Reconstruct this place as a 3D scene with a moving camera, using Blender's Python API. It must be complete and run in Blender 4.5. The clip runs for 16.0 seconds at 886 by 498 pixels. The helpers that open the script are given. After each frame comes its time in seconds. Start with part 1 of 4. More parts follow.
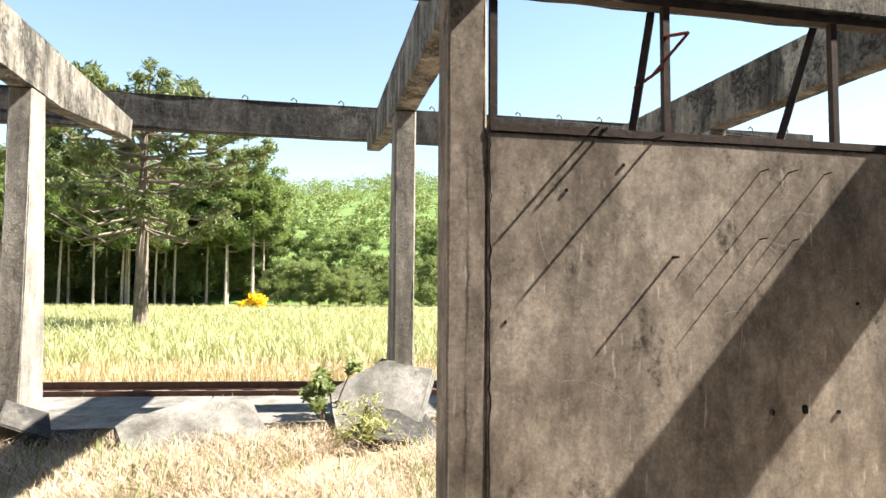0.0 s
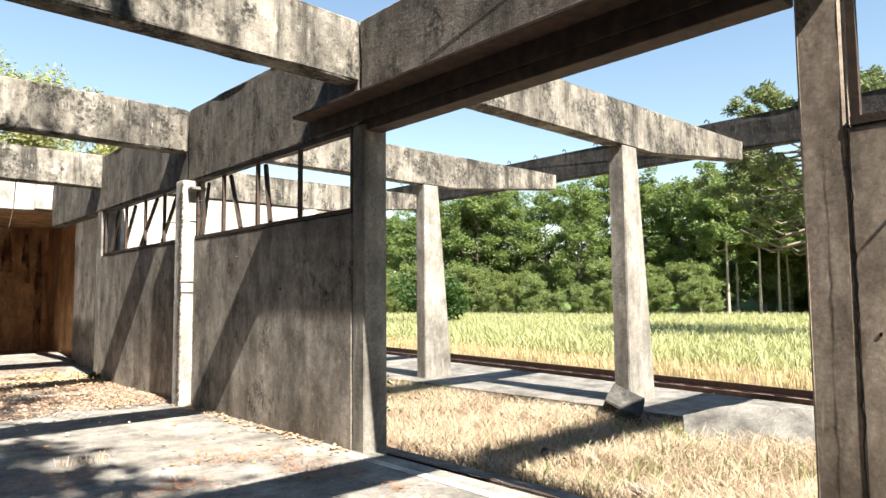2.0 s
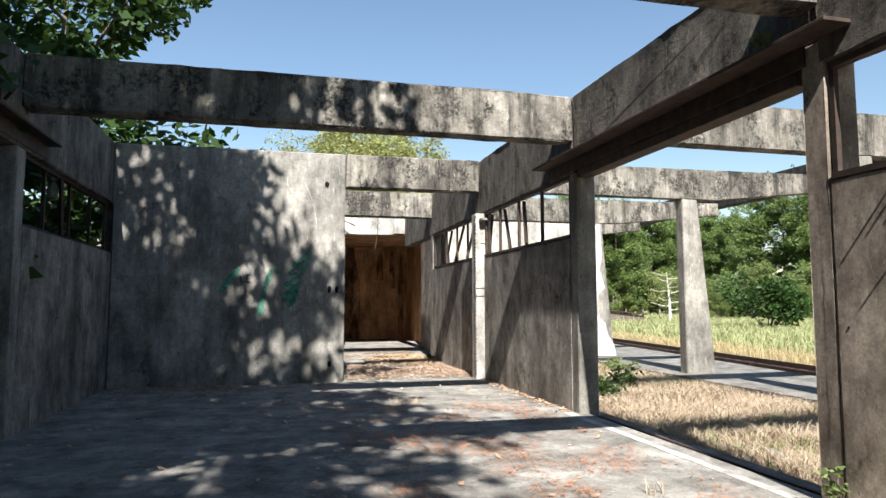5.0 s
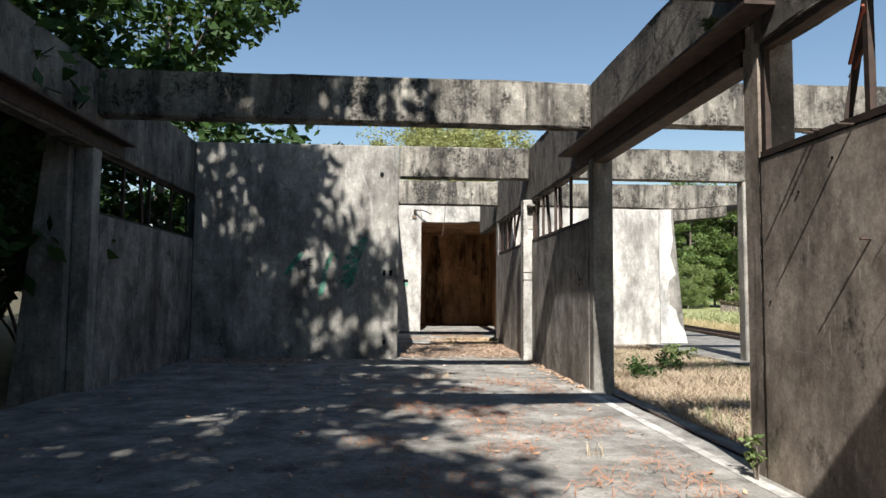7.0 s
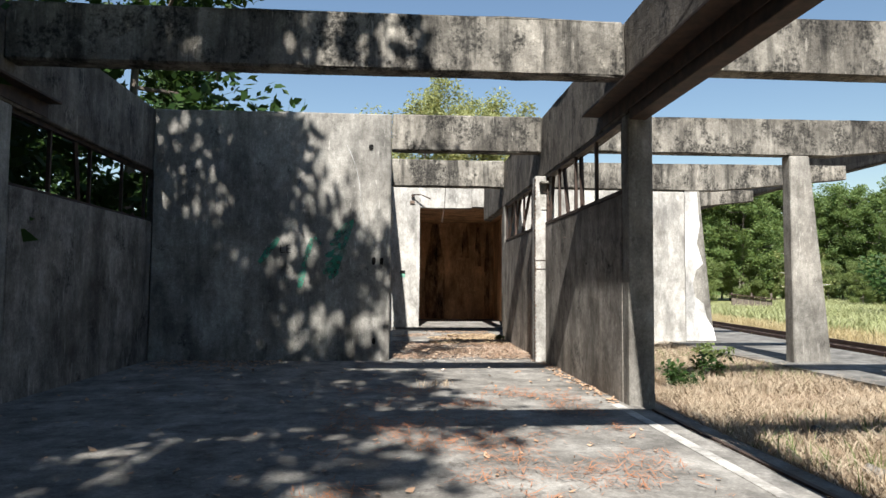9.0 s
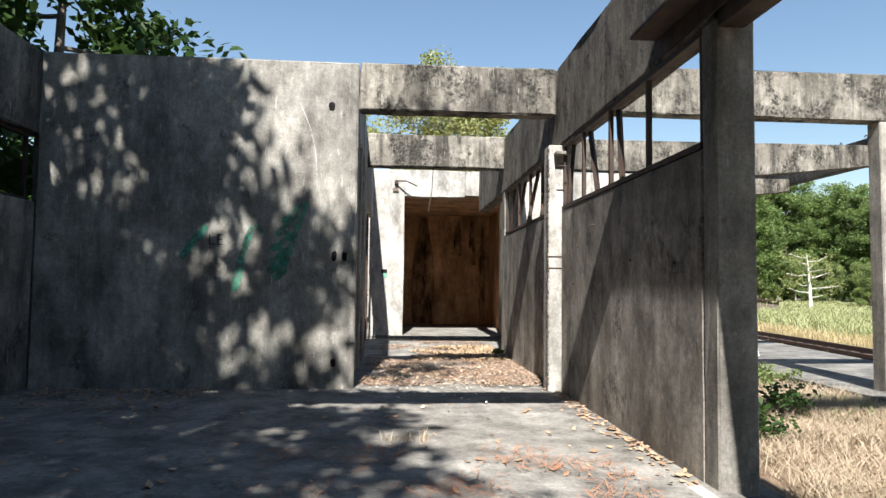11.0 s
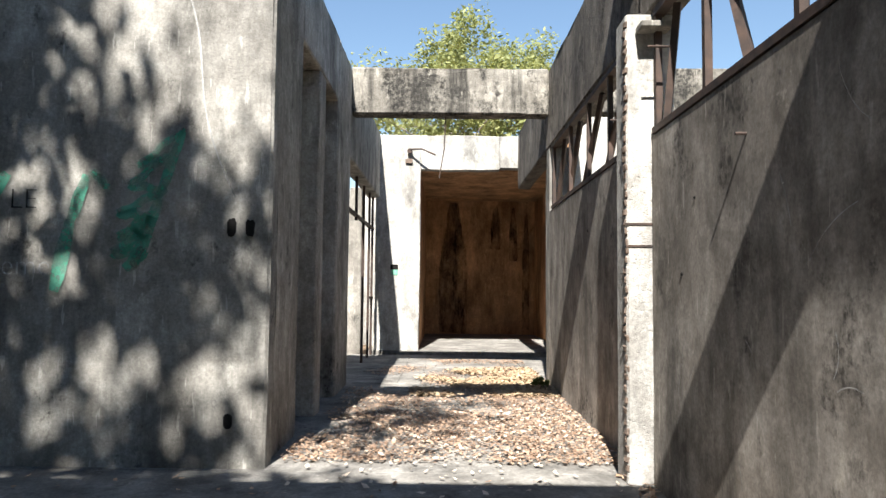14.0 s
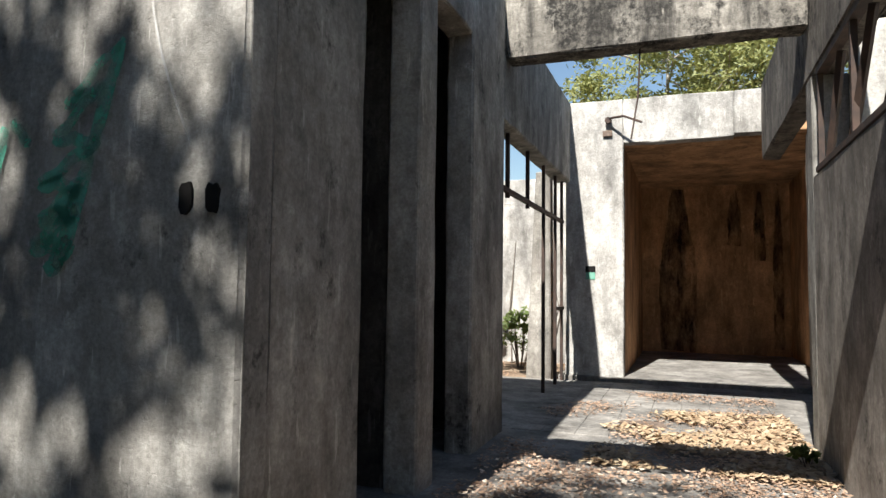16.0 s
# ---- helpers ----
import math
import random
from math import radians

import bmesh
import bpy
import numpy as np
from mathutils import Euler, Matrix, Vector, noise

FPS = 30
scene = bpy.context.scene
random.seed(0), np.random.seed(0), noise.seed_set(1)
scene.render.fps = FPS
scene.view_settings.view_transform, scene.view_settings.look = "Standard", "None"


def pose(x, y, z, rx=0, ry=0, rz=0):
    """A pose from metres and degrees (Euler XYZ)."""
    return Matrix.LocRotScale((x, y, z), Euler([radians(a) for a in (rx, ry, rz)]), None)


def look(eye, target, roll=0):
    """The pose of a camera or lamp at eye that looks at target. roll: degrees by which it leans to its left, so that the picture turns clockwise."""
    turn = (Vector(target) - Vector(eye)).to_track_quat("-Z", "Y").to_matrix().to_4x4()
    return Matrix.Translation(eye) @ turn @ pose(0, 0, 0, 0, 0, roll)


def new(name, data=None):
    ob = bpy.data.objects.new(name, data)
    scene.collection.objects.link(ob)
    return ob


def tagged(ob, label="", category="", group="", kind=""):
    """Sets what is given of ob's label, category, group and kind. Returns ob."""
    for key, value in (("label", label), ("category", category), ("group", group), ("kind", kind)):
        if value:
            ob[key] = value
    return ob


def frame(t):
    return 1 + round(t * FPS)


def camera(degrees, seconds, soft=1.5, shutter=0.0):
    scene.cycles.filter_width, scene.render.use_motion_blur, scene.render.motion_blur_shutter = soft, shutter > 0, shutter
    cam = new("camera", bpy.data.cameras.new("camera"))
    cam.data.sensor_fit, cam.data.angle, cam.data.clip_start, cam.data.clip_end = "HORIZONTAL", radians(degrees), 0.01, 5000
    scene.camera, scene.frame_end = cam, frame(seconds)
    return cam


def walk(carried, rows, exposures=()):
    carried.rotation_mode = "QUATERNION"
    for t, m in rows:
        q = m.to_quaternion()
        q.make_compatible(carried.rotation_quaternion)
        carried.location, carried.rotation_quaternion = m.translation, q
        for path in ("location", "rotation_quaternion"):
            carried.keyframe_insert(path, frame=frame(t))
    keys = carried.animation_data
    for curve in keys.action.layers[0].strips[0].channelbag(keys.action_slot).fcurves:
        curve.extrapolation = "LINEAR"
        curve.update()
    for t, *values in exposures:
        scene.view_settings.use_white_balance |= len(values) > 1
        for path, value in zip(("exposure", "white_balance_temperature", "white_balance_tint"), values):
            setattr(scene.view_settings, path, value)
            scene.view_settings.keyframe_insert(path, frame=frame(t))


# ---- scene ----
cam = camera(67.8, 16.0)
PATH = [
    (0, (-3.301, -7.154, 1.368), (-1.345, -7.553, 1.489), 0.4),
    (0.5, (-3.259, -7.664, 1.363), (-1.284, -7.373, 1.481), -0.3),
    (1, (-3.228, -8.195, 1.414), (-1.45, -7.29, 1.544), -0.6),
    (1.5, (-3.419, -8.571, 1.414), (-1.828, -7.368, 1.555), -0.5),
    (2, (-3.592, -9.024, 1.385), (-2.229, -7.567, 1.534), -0.5),
    (2.5, (-3.703, -9.489, 1.41), (-2.504, -7.896, 1.563), -0.5),
    (3, (-3.783, -9.955, 1.42), (-2.741, -8.255, 1.578), -0.4),
    (3.5, (-3.766, -10.389, 1.416), (-2.937, -8.575, 1.574), -0.5),
    (4, (-3.778, -10.856, 1.392), (-3.093, -8.984, 1.552), -0.3),
    (4.5, (-3.709, -11.289, 1.358), (-3.131, -9.381, 1.521), -0.2),
    (5, (-3.643, -11.736, 1.367), (-3.159, -9.803, 1.53), -0.1),
    (7.5, (-2.388, -12.486, 1.2), (-2.269, -10.493, 1.326), 0.5),
    (8, (-2.367, -12.007, 1.171), (-2.239, -10.015, 1.292), 0.5),
    (8.5, (-2.366, -11.412, 1.205), (-2.234, -9.419, 1.317), 0.4),
    (9, (-2.36, -10.761, 1.207), (-2.226, -8.768, 1.319), 0.4),
    (11.5, (-1.93, -7.528, 1.27), (-1.775, -5.537, 1.38), 0.7),
    (12, (-1.805, -6.906, 1.231), (-1.665, -4.915, 1.345), 0.7),
    (12.5, (-1.697, -6.269, 1.221), (-1.573, -4.276, 1.337), 0.7),
    (13, (-1.593, -5.647, 1.225), (-1.497, -3.653, 1.339), 0.6),
    (13.5, (-1.448, -5.051, 1.226), (-1.385, -3.056, 1.345), 0.6),
    (14, (-1.315, -4.457, 1.211), (-1.321, -2.461, 1.329), 0.6),
    (14.5, (-1.198, -3.85, 1.205), (-1.287, -1.856, 1.325), 0.6),
    (15, (-1.089, -3.234, 1.216), (-1.284, -1.247, 1.34), 0.6),
    (15.5, (-1.016, -2.633, 1.224), (-1.372, -0.669, 1.351), 0.6),
    (16, (-0.957, -2.035, 1.266), (-1.647, -0.162, 1.389), 0.7),
]
EXPOSURES = [(0, 2.38, 6600, 10), (1.0, 2.25, 6600, 10), (1.5, 2.13, 6600, 10), (2.5, 1.98, 6350, 10), (3.5, 1.65, 6050, 10), (4.0, 1.52, 6050, 10), (5.0, 1.56, 6050, 10), (7.5, 1.17, 6050, 10), (9.0, 1.22, 6050, 10), (11.5, 1.55, 6050, 10), (12.5, 1.73, 6050, 10), (13.5, 1.77, 6050, 10), (14.5, 1.61, 6050, 10), (16.0, 1.3, 6050, 10)]
walk(cam, [(t, look(eye, target, roll)) for t, eye, target, roll in PATH], EXPOSURES)

# ---- light ----
world = bpy.data.worlds.new("sky")
scene.world = world
world.use_nodes = True
wn = world.node_tree
sky = wn.nodes.new("ShaderNodeTexSky")
sky.sky_type = "NISHITA"
sky.sun_disc = False
sky.sun_elevation = radians(48.5)
sky.sun_rotation = radians(187.1)
sky.air_density, sky.dust_density, sky.ozone_density = 1.4, 0.0, 1.2
wn.nodes["Background"].inputs["Strength"].default_value = 0.05
wn.links.new(sky.outputs["Color"], wn.nodes["Background"].inputs["Color"])
sun = new("sun", bpy.data.lights.new("sun", "SUN"))
sun.data.energy, sun.data.angle, sun.data.color = 5.0, radians(0.55), (1.0, 0.94, 0.84)
sun.matrix_world = look((0, 0, 0), (0.125, 1.0, -1.14))

# ---- materials ----


class Nodes:
    """Short hand for a node material."""

    def __init__(self, name, rough=0.9):
        self.mat = bpy.data.materials.new(name)
        self.mat.use_nodes = True
        self.t = self.mat.node_tree
        self.bsdf = self.t.nodes["Principled BSDF"]
        self.bsdf.inputs["Roughness"].default_value = rough
        self.bsdf.inputs["Specular IOR Level"].default_value = 0.25
        self.geo = self.t.nodes.new("ShaderNodeNewGeometry").outputs["Position"]

    def link(self, a, b):
        self.t.links.new(a, b)

    def mapped(self, sx, sy, sz, offset=0.0):
        m = self.t.nodes.new("ShaderNodeMapping")
        m.inputs["Scale"].default_value = (sx, sy, sz)
        m.inputs["Location"].default_value = (offset, offset * 1.7, offset * 0.6)
        self.link(self.geo, m.inputs["Vector"])
        return m.outputs["Vector"]

    def noise(self, scale, detail=6, vec=None, rough=0.6):
        n = self.t.nodes.new("ShaderNodeTexNoise")
        n.inputs["Scale"].default_value = scale
        n.inputs["Detail"].default_value = detail
        n.inputs["Roughness"].default_value = rough
        self.link(vec if vec is not None else self.geo, n.inputs["Vector"])
        return n.outputs["Fac"]

    def ramp(self, fac, lo, hi, a=0.0, b=1.0):
        r = self.t.nodes.new("ShaderNodeMapRange")
        r.inputs["From Min"].default_value, r.inputs["From Max"].default_value = lo, hi
        r.inputs["To Min"].default_value, r.inputs["To Max"].default_value = a, b
        self.link(fac, r.inputs["Value"])
        return r.outputs["Result"]

    def mix(self, fac, a, b, mode="MIX"):
        m = self.t.nodes.new("ShaderNodeMix")
        m.data_type, m.blend_type = "RGBA", mode
        for sock, v in ((m.inputs[0], fac), (m.inputs[6], a), (m.inputs[7], b)):
            if isinstance(v, (int, float)):
                sock.default_value = v
            elif isinstance(v, tuple):
                sock.default_value = (*v, 1)
            else:
                self.link(v, sock)
        return m.outputs[2]

    def math(self, op, a, b):
        m = self.t.nodes.new("ShaderNodeMath")
        m.operation = op
        for sock, v in zip(m.inputs, (a, b)):
            if isinstance(v, (int, float)):
                sock.default_value = v
            else:
                self.link(v, sock)
        return m.outputs[0]

    def random(self):
        return self.t.nodes.new("ShaderNodeObjectInfo").outputs["Random"]

    def island(self):
        return self.t.nodes.new("ShaderNodeNewGeometry").outputs["Random Per Island"]

    def bump(self, height, strength=0.4, dist=0.02):
        b = self.t.nodes.new("ShaderNodeBump")
        b.inputs["Strength"].default_value, b.inputs["Distance"].default_value = strength, dist
        self.link(height, b.inputs["Height"])
        self.link(b.outputs["Normal"], self.bsdf.inputs["Normal"])

    def done(self, colour):
        if isinstance(colour, tuple):
            self.bsdf.inputs["Base Color"].default_value = (*colour, 1)
        else:
            self.link(colour, self.bsdf.inputs["Base Color"])
        return self.mat


AGED = 0.74  # weathering takes this share of the fresh colour


def concrete(name, light, dark, mould, streak=0.5, mould_at=0.56, offset=0.0, bump=0.5, blotch=0.7, cell=5.5):
    """Weathered concrete or render: blotches, rain streaks, black mould, pitting."""
    light, dark = tuple(c * AGED for c in light), tuple(c * AGED for c in dark)
    n = Nodes(name, 0.92)
    big = n.noise(0.8, 8, n.mapped(1, 1, 1, offset), 0.7)
    col = n.mix(n.ramp(big, 0.36, 0.62), dark, light)
    mid = n.noise(3.4, 8, n.mapped(1, 1, 0.75, offset + 5), 0.72)
    col = n.mix(n.ramp(mid, 0.44, 0.66, 0.0, blotch), col, (dark[0] * 0.5, dark[1] * 0.49, dark[2] * 0.48))
    fine = n.noise(16, 8, None, 0.75)
    col = n.mix(n.ramp(fine, 0.4, 0.66, 0.0, 0.5), col, (dark[0] * 0.6, dark[1] * 0.58, dark[2] * 0.56))
    run = n.noise(1.0, 9, n.mapped(cell, cell, 0.4, offset + 3), 0.7)
    col = n.mix(n.ramp(run, 0.48, 0.66, 0.0, streak), col, mould)
    spots = n.math("MULTIPLY", n.ramp(n.noise(1.9, 9, n.mapped(1.4, 1.4, 1, offset + 9), 0.75), mould_at, mould_at + 0.08),
                   n.ramp(n.noise(24, 5), 0.38, 0.58, 0.25, 0.95))
    col = n.mix(spots, col, mould)
    pale = n.ramp(n.noise(4.2, 9, n.mapped(1, 1, 0.8, offset + 17), 0.8), 0.58, 0.70, 0.0, 0.6)
    col = n.mix(pale, col, (min(light[0] * 1.4, 0.8), min(light[1] * 1.4, 0.78), min(light[2] * 1.38, 0.74)))
    scratch = n.ramp(n.noise(2.0, 4, n.mapped(11, 11, 1.6, offset + 23), 0.5), 0.66, 0.69, 0.0, 0.35)
    col = n.mix(scratch, col, (min(light[0] * 1.5, 0.8), min(light[1] * 1.5, 0.8), min(light[2] * 1.5, 0.78)))
    damp = n.ramp(n.noise(1.5, 7, n.mapped(1.5, 1.5, 0.55, offset + 29), 0.68), 0.36, 0.64, 0.55, 1.3)
    grain = n.ramp(n.noise(46, 6, None, 0.72), 0.34, 0.66, 0.8, 1.18)
    tone = n.t.nodes.new("ShaderNodeCombineColor")
    for k in range(3):
        n.link(n.math("MULTIPLY", damp, grain), tone.inputs[k])
    col = n.mix(1.0, col, tone.outputs[0], "MULTIPLY")
    pits = n.ramp(n.noise(34, 3), 0.6, 0.7)
    h = n.math("ADD", n.noise(8, 9, None, 0.78), n.math("MULTIPLY", pits, -0.4))
    n.bump(h, bump, 0.035)
    return n.done(col)


M_BEAM = concrete("beam_concrete", (0.50, 0.46, 0.39), (0.25, 0.225, 0.19), (0.026, 0.024, 0.021), 0.9, 0.475, 0.0, 0.6, 0.6, 4.2)
M_WALL = concrete("wall_render", (0.62, 0.59, 0.53), (0.38, 0.355, 0.315), (0.05, 0.047, 0.042), 0.3, 0.57, 4.0, 0.4, 0.7, 3.5)
M_PANEL = concrete("panel_render", (0.76, 0.645, 0.53), (0.42, 0.34, 0.275), (0.07, 0.058, 0.048), 0.22, 0.57, 8.0, 0.09, 0.85, 3.0)
M_WHITE = concrete("white_render", (0.74, 0.71, 0.65), (0.58, 0.55, 0.50), (0.22, 0.20, 0.18), 0.35, 0.64, 2.0)
M_PLASTER = concrete("fresh_plaster", (1.0, 0.98, 0.93), (0.86, 0.83, 0.78), (0.4, 0.37, 0.34), 0.2, 0.66, 3.0)
M_OCHRE = concrete("ochre_render", (0.84, 0.50, 0.27), (0.62, 0.35, 0.18), (0.03, 0.024, 0.02), 0.45, 0.6, 12.0, 0.25, 0.5, 1.6)
M_POST = concrete("post_concrete", (0.52, 0.49, 0.43), (0.36, 0.33, 0.29), (0.08, 0.075, 0.065), 0.45, 0.6, 6.0)
M_FLOOR = concrete("floor_concrete", (0.43, 0.405, 0.365), (0.28, 0.26, 0.23), (0.09, 0.08, 0.07), 0.0, 0.56, 21.0, 0.25, 0.5)
M_PLAT = concrete("platform_concrete", (0.31, 0.295, 0.27), (0.22, 0.21, 0.19), (0.09, 0.08, 0.07), 0.0, 0.56, 31.0, 0.3, 0.5)
M_LINTEL = concrete("lintel_render", (0.36, 0.32, 0.27), (0.20, 0.175, 0.15), (0.03, 0.027, 0.024), 0.6, 0.52, 1.5, 0.7, 0.6, 4.0)
M_PANEL_GREY = concrete("grey_panel_render", (0.54, 0.49, 0.43), (0.29, 0.255, 0.215), (0.05, 0.044, 0.038), 0.3, 0.56, 27.0, 0.11, 0.85, 3.0)
# Render darkened to stand in for the shade inside the small rooms.
M_ROOM_SHADE = concrete("shaded_room_render", (0.17, 0.155, 0.14), (0.09, 0.08, 0.07), (0.02, 0.02, 0.02), 0.5, 0.5, 19.0)
# Base darkened to stand in for shade on the edge beam; rubble shares it.
M_DARKBEAM = concrete("dark_mouldy_concrete", (0.15, 0.14, 0.125), (0.07, 0.065, 0.06), (0.018, 0.018, 0.018), 0.6, 0.5, 14.0)


def plain(name, a, b, scale=6.0, rough=0.8, metal=0.0, bump=0.2, vary=0.0):
    n = Nodes(name, rough)
    n.bsdf.inputs["Metallic"].default_value = metal
    col = n.mix(n.ramp(n.noise(scale, 6), 0.35, 0.65), a, b)
    if vary:
        col = n.mix(n.ramp(n.island(), 0, 1, 0, vary), col, (b[0] * 0.45, b[1] * 0.45, b[2] * 0.4))
    n.bump(n.noise(scale * 5, 4), bump, 0.01)
    return n.done(col)


M_STEEL = plain("rusted_steel", (0.042, 0.033, 0.029), (0.085, 0.056, 0.043), 9, 0.7, 0.3)
M_RED = plain("red_oxide_paint", (0.30, 0.06, 0.03), (0.16, 0.07, 0.05), 12, 0.7)
M_RAIL = plain("rail_steel", (0.10, 0.06, 0.045), (0.06, 0.04, 0.035), 8, 0.55, 0.5)
M_SLEEPER = plain("sleeper_wood", (0.10, 0.075, 0.055), (0.16, 0.125, 0.10), 6)
M_BRICK = plain("broken_brick", (0.22, 0.16, 0.12), (0.11, 0.085, 0.07), 25, 0.95, 0, 0.8)
# Near-black paint standing in for shade inside holes; the crack uses it too.
M_BLACK = plain("hole_crack_shade", (0.006, 0.006, 0.005), (0.012, 0.01, 0.009), 20, 0.95)
M_GREEN = plain("faded_green_paint", (0.12, 0.34, 0.24), (0.20, 0.36, 0.28), 18, 0.85)
M_BARK = plain("bark", (0.20, 0.165, 0.135), (0.11, 0.09, 0.075), 5, 0.95, 0, 0.8)
M_PALEBARK = plain("pale_bark", (0.42, 0.37, 0.31), (0.27, 0.23, 0.19), 4, 0.9, 0, 0.5)
M_DEADWOOD = plain("dead_wood", (0.62, 0.58, 0.53), (0.45, 0.41, 0.37), 4, 0.9, 0, 0.5)
M_BOARD = plain("old_board", (0.10, 0.08, 0.065), (0.19, 0.155, 0.125), 5, 0.9, 0, 0.5)


def leafmat(name, a, b, trans=0.35):
    n = Nodes(name, 0.55)
    col = n.mix(n.island(), a, b)
    col = n.mix(n.ramp(n.random(), 0, 1, 0, 0.35), col, (a[0] * 1.5, a[1] * 1.15, a[2] * 0.8))
    tr = n.t.nodes.new("ShaderNodeBsdfTranslucent")
    n.link(n.mix(0.5, col, (b[0] * 1.6, b[1] * 1.5, b[2])), tr.inputs["Color"])
    ms = n.t.nodes.new("ShaderNodeMixShader")
    ms.inputs[0].default_value = trans
    n.link(n.bsdf.outputs[0], ms.inputs[1])
    n.link(tr.outputs[0], ms.inputs[2])
    n.link(ms.outputs[0], n.t.nodes["Material Output"].inputs["Surface"])
    return n.done(col)


M_LEAF = leafmat("broad_leaf", (0.10, 0.15, 0.05), (0.21, 0.255, 0.10))
M_PINE = leafmat("pine_needles", (0.07, 0.125, 0.04), (0.18, 0.235, 0.075), 0.35)
M_ARAU = leafmat("araucaria_needles", (0.075, 0.11, 0.045), (0.17, 0.20, 0.085), 0.3)
M_EUCA = leafmat("eucalyptus_leaf", (0.18, 0.21, 0.08), (0.34, 0.35, 0.15))
M_DARKLEAF = leafmat("dark_leaf", (0.02, 0.05, 0.012), (0.045, 0.085, 0.02), 0.25)
M_CORN = leafmat("maize_leaf", (0.19, 0.23, 0.10), (0.42, 0.42, 0.25), 0.25)
M_HAY = leafmat("dry_grass", (0.58, 0.50, 0.38), (0.15, 0.11, 0.075), 0.2)
M_VERGE = leafmat("verge_grass", (0.42, 0.37, 0.24), (0.28, 0.26, 0.13), 0.25)
M_LITTER = leafmat("fallen_leaf", (0.46, 0.34, 0.25), (0.12, 0.08, 0.06), 0.1)
M_NEEDLE = leafmat("fallen_needles", (0.36, 0.18, 0.10), (0.22, 0.115, 0.07), 0.1)
M_YELLOW = leafmat("yellow_blossom", (0.75, 0.55, 0.02), (0.6, 0.42, 0.02), 0.2)


def soilmat():
    n = Nodes("soil_and_grass", 0.95)
    sep = n.t.nodes.new("ShaderNodeSeparateXYZ")
    n.link(n.geo, sep.inputs[0])
    dry = n.mix(n.ramp(n.noise(1.3, 8), 0.35, 0.65), (0.32, 0.24, 0.16), (0.17, 0.115, 0.075))
    dry = n.mix(n.ramp(n.noise(0.7, 5, n.mapped(1, 1, 1, 7)), 0.58, 0.7, 0, 0.6), dry, (0.18, 0.17, 0.06))
    field = n.mix(n.ramp(n.noise(0.25, 6), 0.35, 0.65), (0.15, 0.17, 0.06), (0.26, 0.25, 0.11))
    ballast = n.mix(n.ramp(n.noise(22, 4), 0.35, 0.65), (0.17, 0.12, 0.10), (0.42, 0.36, 0.32))
    col = n.mix(n.ramp(sep.outputs["X"], 13.5, 15.5), dry, field)
    along = n.math("SUBTRACT", sep.outputs["X"], n.math("MULTIPLY", sep.outputs["Y"], 0.12))
    band = n.math("MULTIPLY", n.ramp(along, 5.2, 5.6), n.ramp(along, 10.2, 11.2, 1, 0))
    col = n.mix(band, col, ballast)
    wood = n.mix(n.ramp(n.noise(2, 6), 0.35, 0.65), (0.05, 0.04, 0.025), (0.09, 0.075, 0.04))
    col = n.mix(n.ramp(sep.outputs["X"], -8.5, -6.8, 1, 0), col, wood)
    n.bump(n.noise(16, 8), 0.6, 0.05)
    return n.done(col)


M_SOIL = soilmat()

# ---- mesh helpers ----
rnd = random.Random(11)


def bm_box(bm, x0, x1, y0, y1, z0, z1, m=None):
    vs = [bm.verts.new((x, y, z)) for x in (x0, x1) for y in (y0, y1) for z in (z0, z1)]
    fs = [bm.faces.new([vs[i] for i in f]) for f in ((0, 1, 3, 2), (4, 6, 7, 5), (0, 4, 5, 1), (2, 3, 7, 6), (0, 2, 6, 4), (1, 5, 7, 3))]
    if m is not None:
        bmesh.ops.transform(bm, matrix=m, verts=vs)
    return fs


def rough(bm, step=0.22, amp=0.006, bevel=0.012):
    """Bevels the edges, cuts long ones and lets them wander, as worn concrete does."""
    if bevel:
        bmesh.ops.bevel(bm, geom=bm.edges[:], offset=bevel, segments=1, affect="EDGES", clamp_overlap=True)
    for e in [e for e in bm.edges if e.calc_length() > step * 2]:
        n = min(int(e.calc_length() / step), 40)
        bmesh.ops.subdivide_edges(bm, edges=[e], cuts=n)
    for v in bm.verts:
        p = v.co * 3.1
        v.co += Vector((noise.noise(p), noise.noise(p + Vector((9, 0, 0))), noise.noise(p + Vector((0, 9, 0))))) * amp
        q = v.co * 11.0
        v.co += Vector((noise.noise(q), noise.noise(q + Vector((9, 0, 0))), noise.noise(q + Vector((0, 9, 0))))) * amp * 0.8


def mesh_of(name, bm, mats):
    me = bpy.data.meshes.new(name)
    bmesh.ops.recalc_face_normals(bm, faces=bm.faces[:])
    bm.to_mesh(me)
    bm.free()
    for m in mats if isinstance(mats, (list, tuple)) else [mats]:
        me.materials.append(m)
    return me


def part(name, bm, material, parent=None, label=""):
    ob = new(name, mesh_of(name, bm, material))
    if parent is not None:
        ob.parent = parent
    return tagged(ob, label)


def holder(name, at, label, category, kind="", group=""):
    ob = new(name)
    ob.location = at
    ob.empty_display_size = 0.2
    return tagged(ob, label, category, group, kind)


def slab(name, boxes, material, label, category="wall", parent=None, kind="structure", amp=0.006, bevel=0.012):
    """One solid piece of the setting, from boxes that butt."""
    bm = bmesh.new()
    for b in boxes:
        one = bmesh.new()
        bm_box(one, *b)
        rough(one, 0.22, amp, bevel)
        me = bpy.data.meshes.new("t")
        one.to_mesh(me)
        one.free()
        bm.from_mesh(me)
        bpy.data.meshes.remove(me)
    ob = part(name, bm, material, parent)
    return tagged(ob, label, category, "", kind) if parent is None else tagged(ob, label)


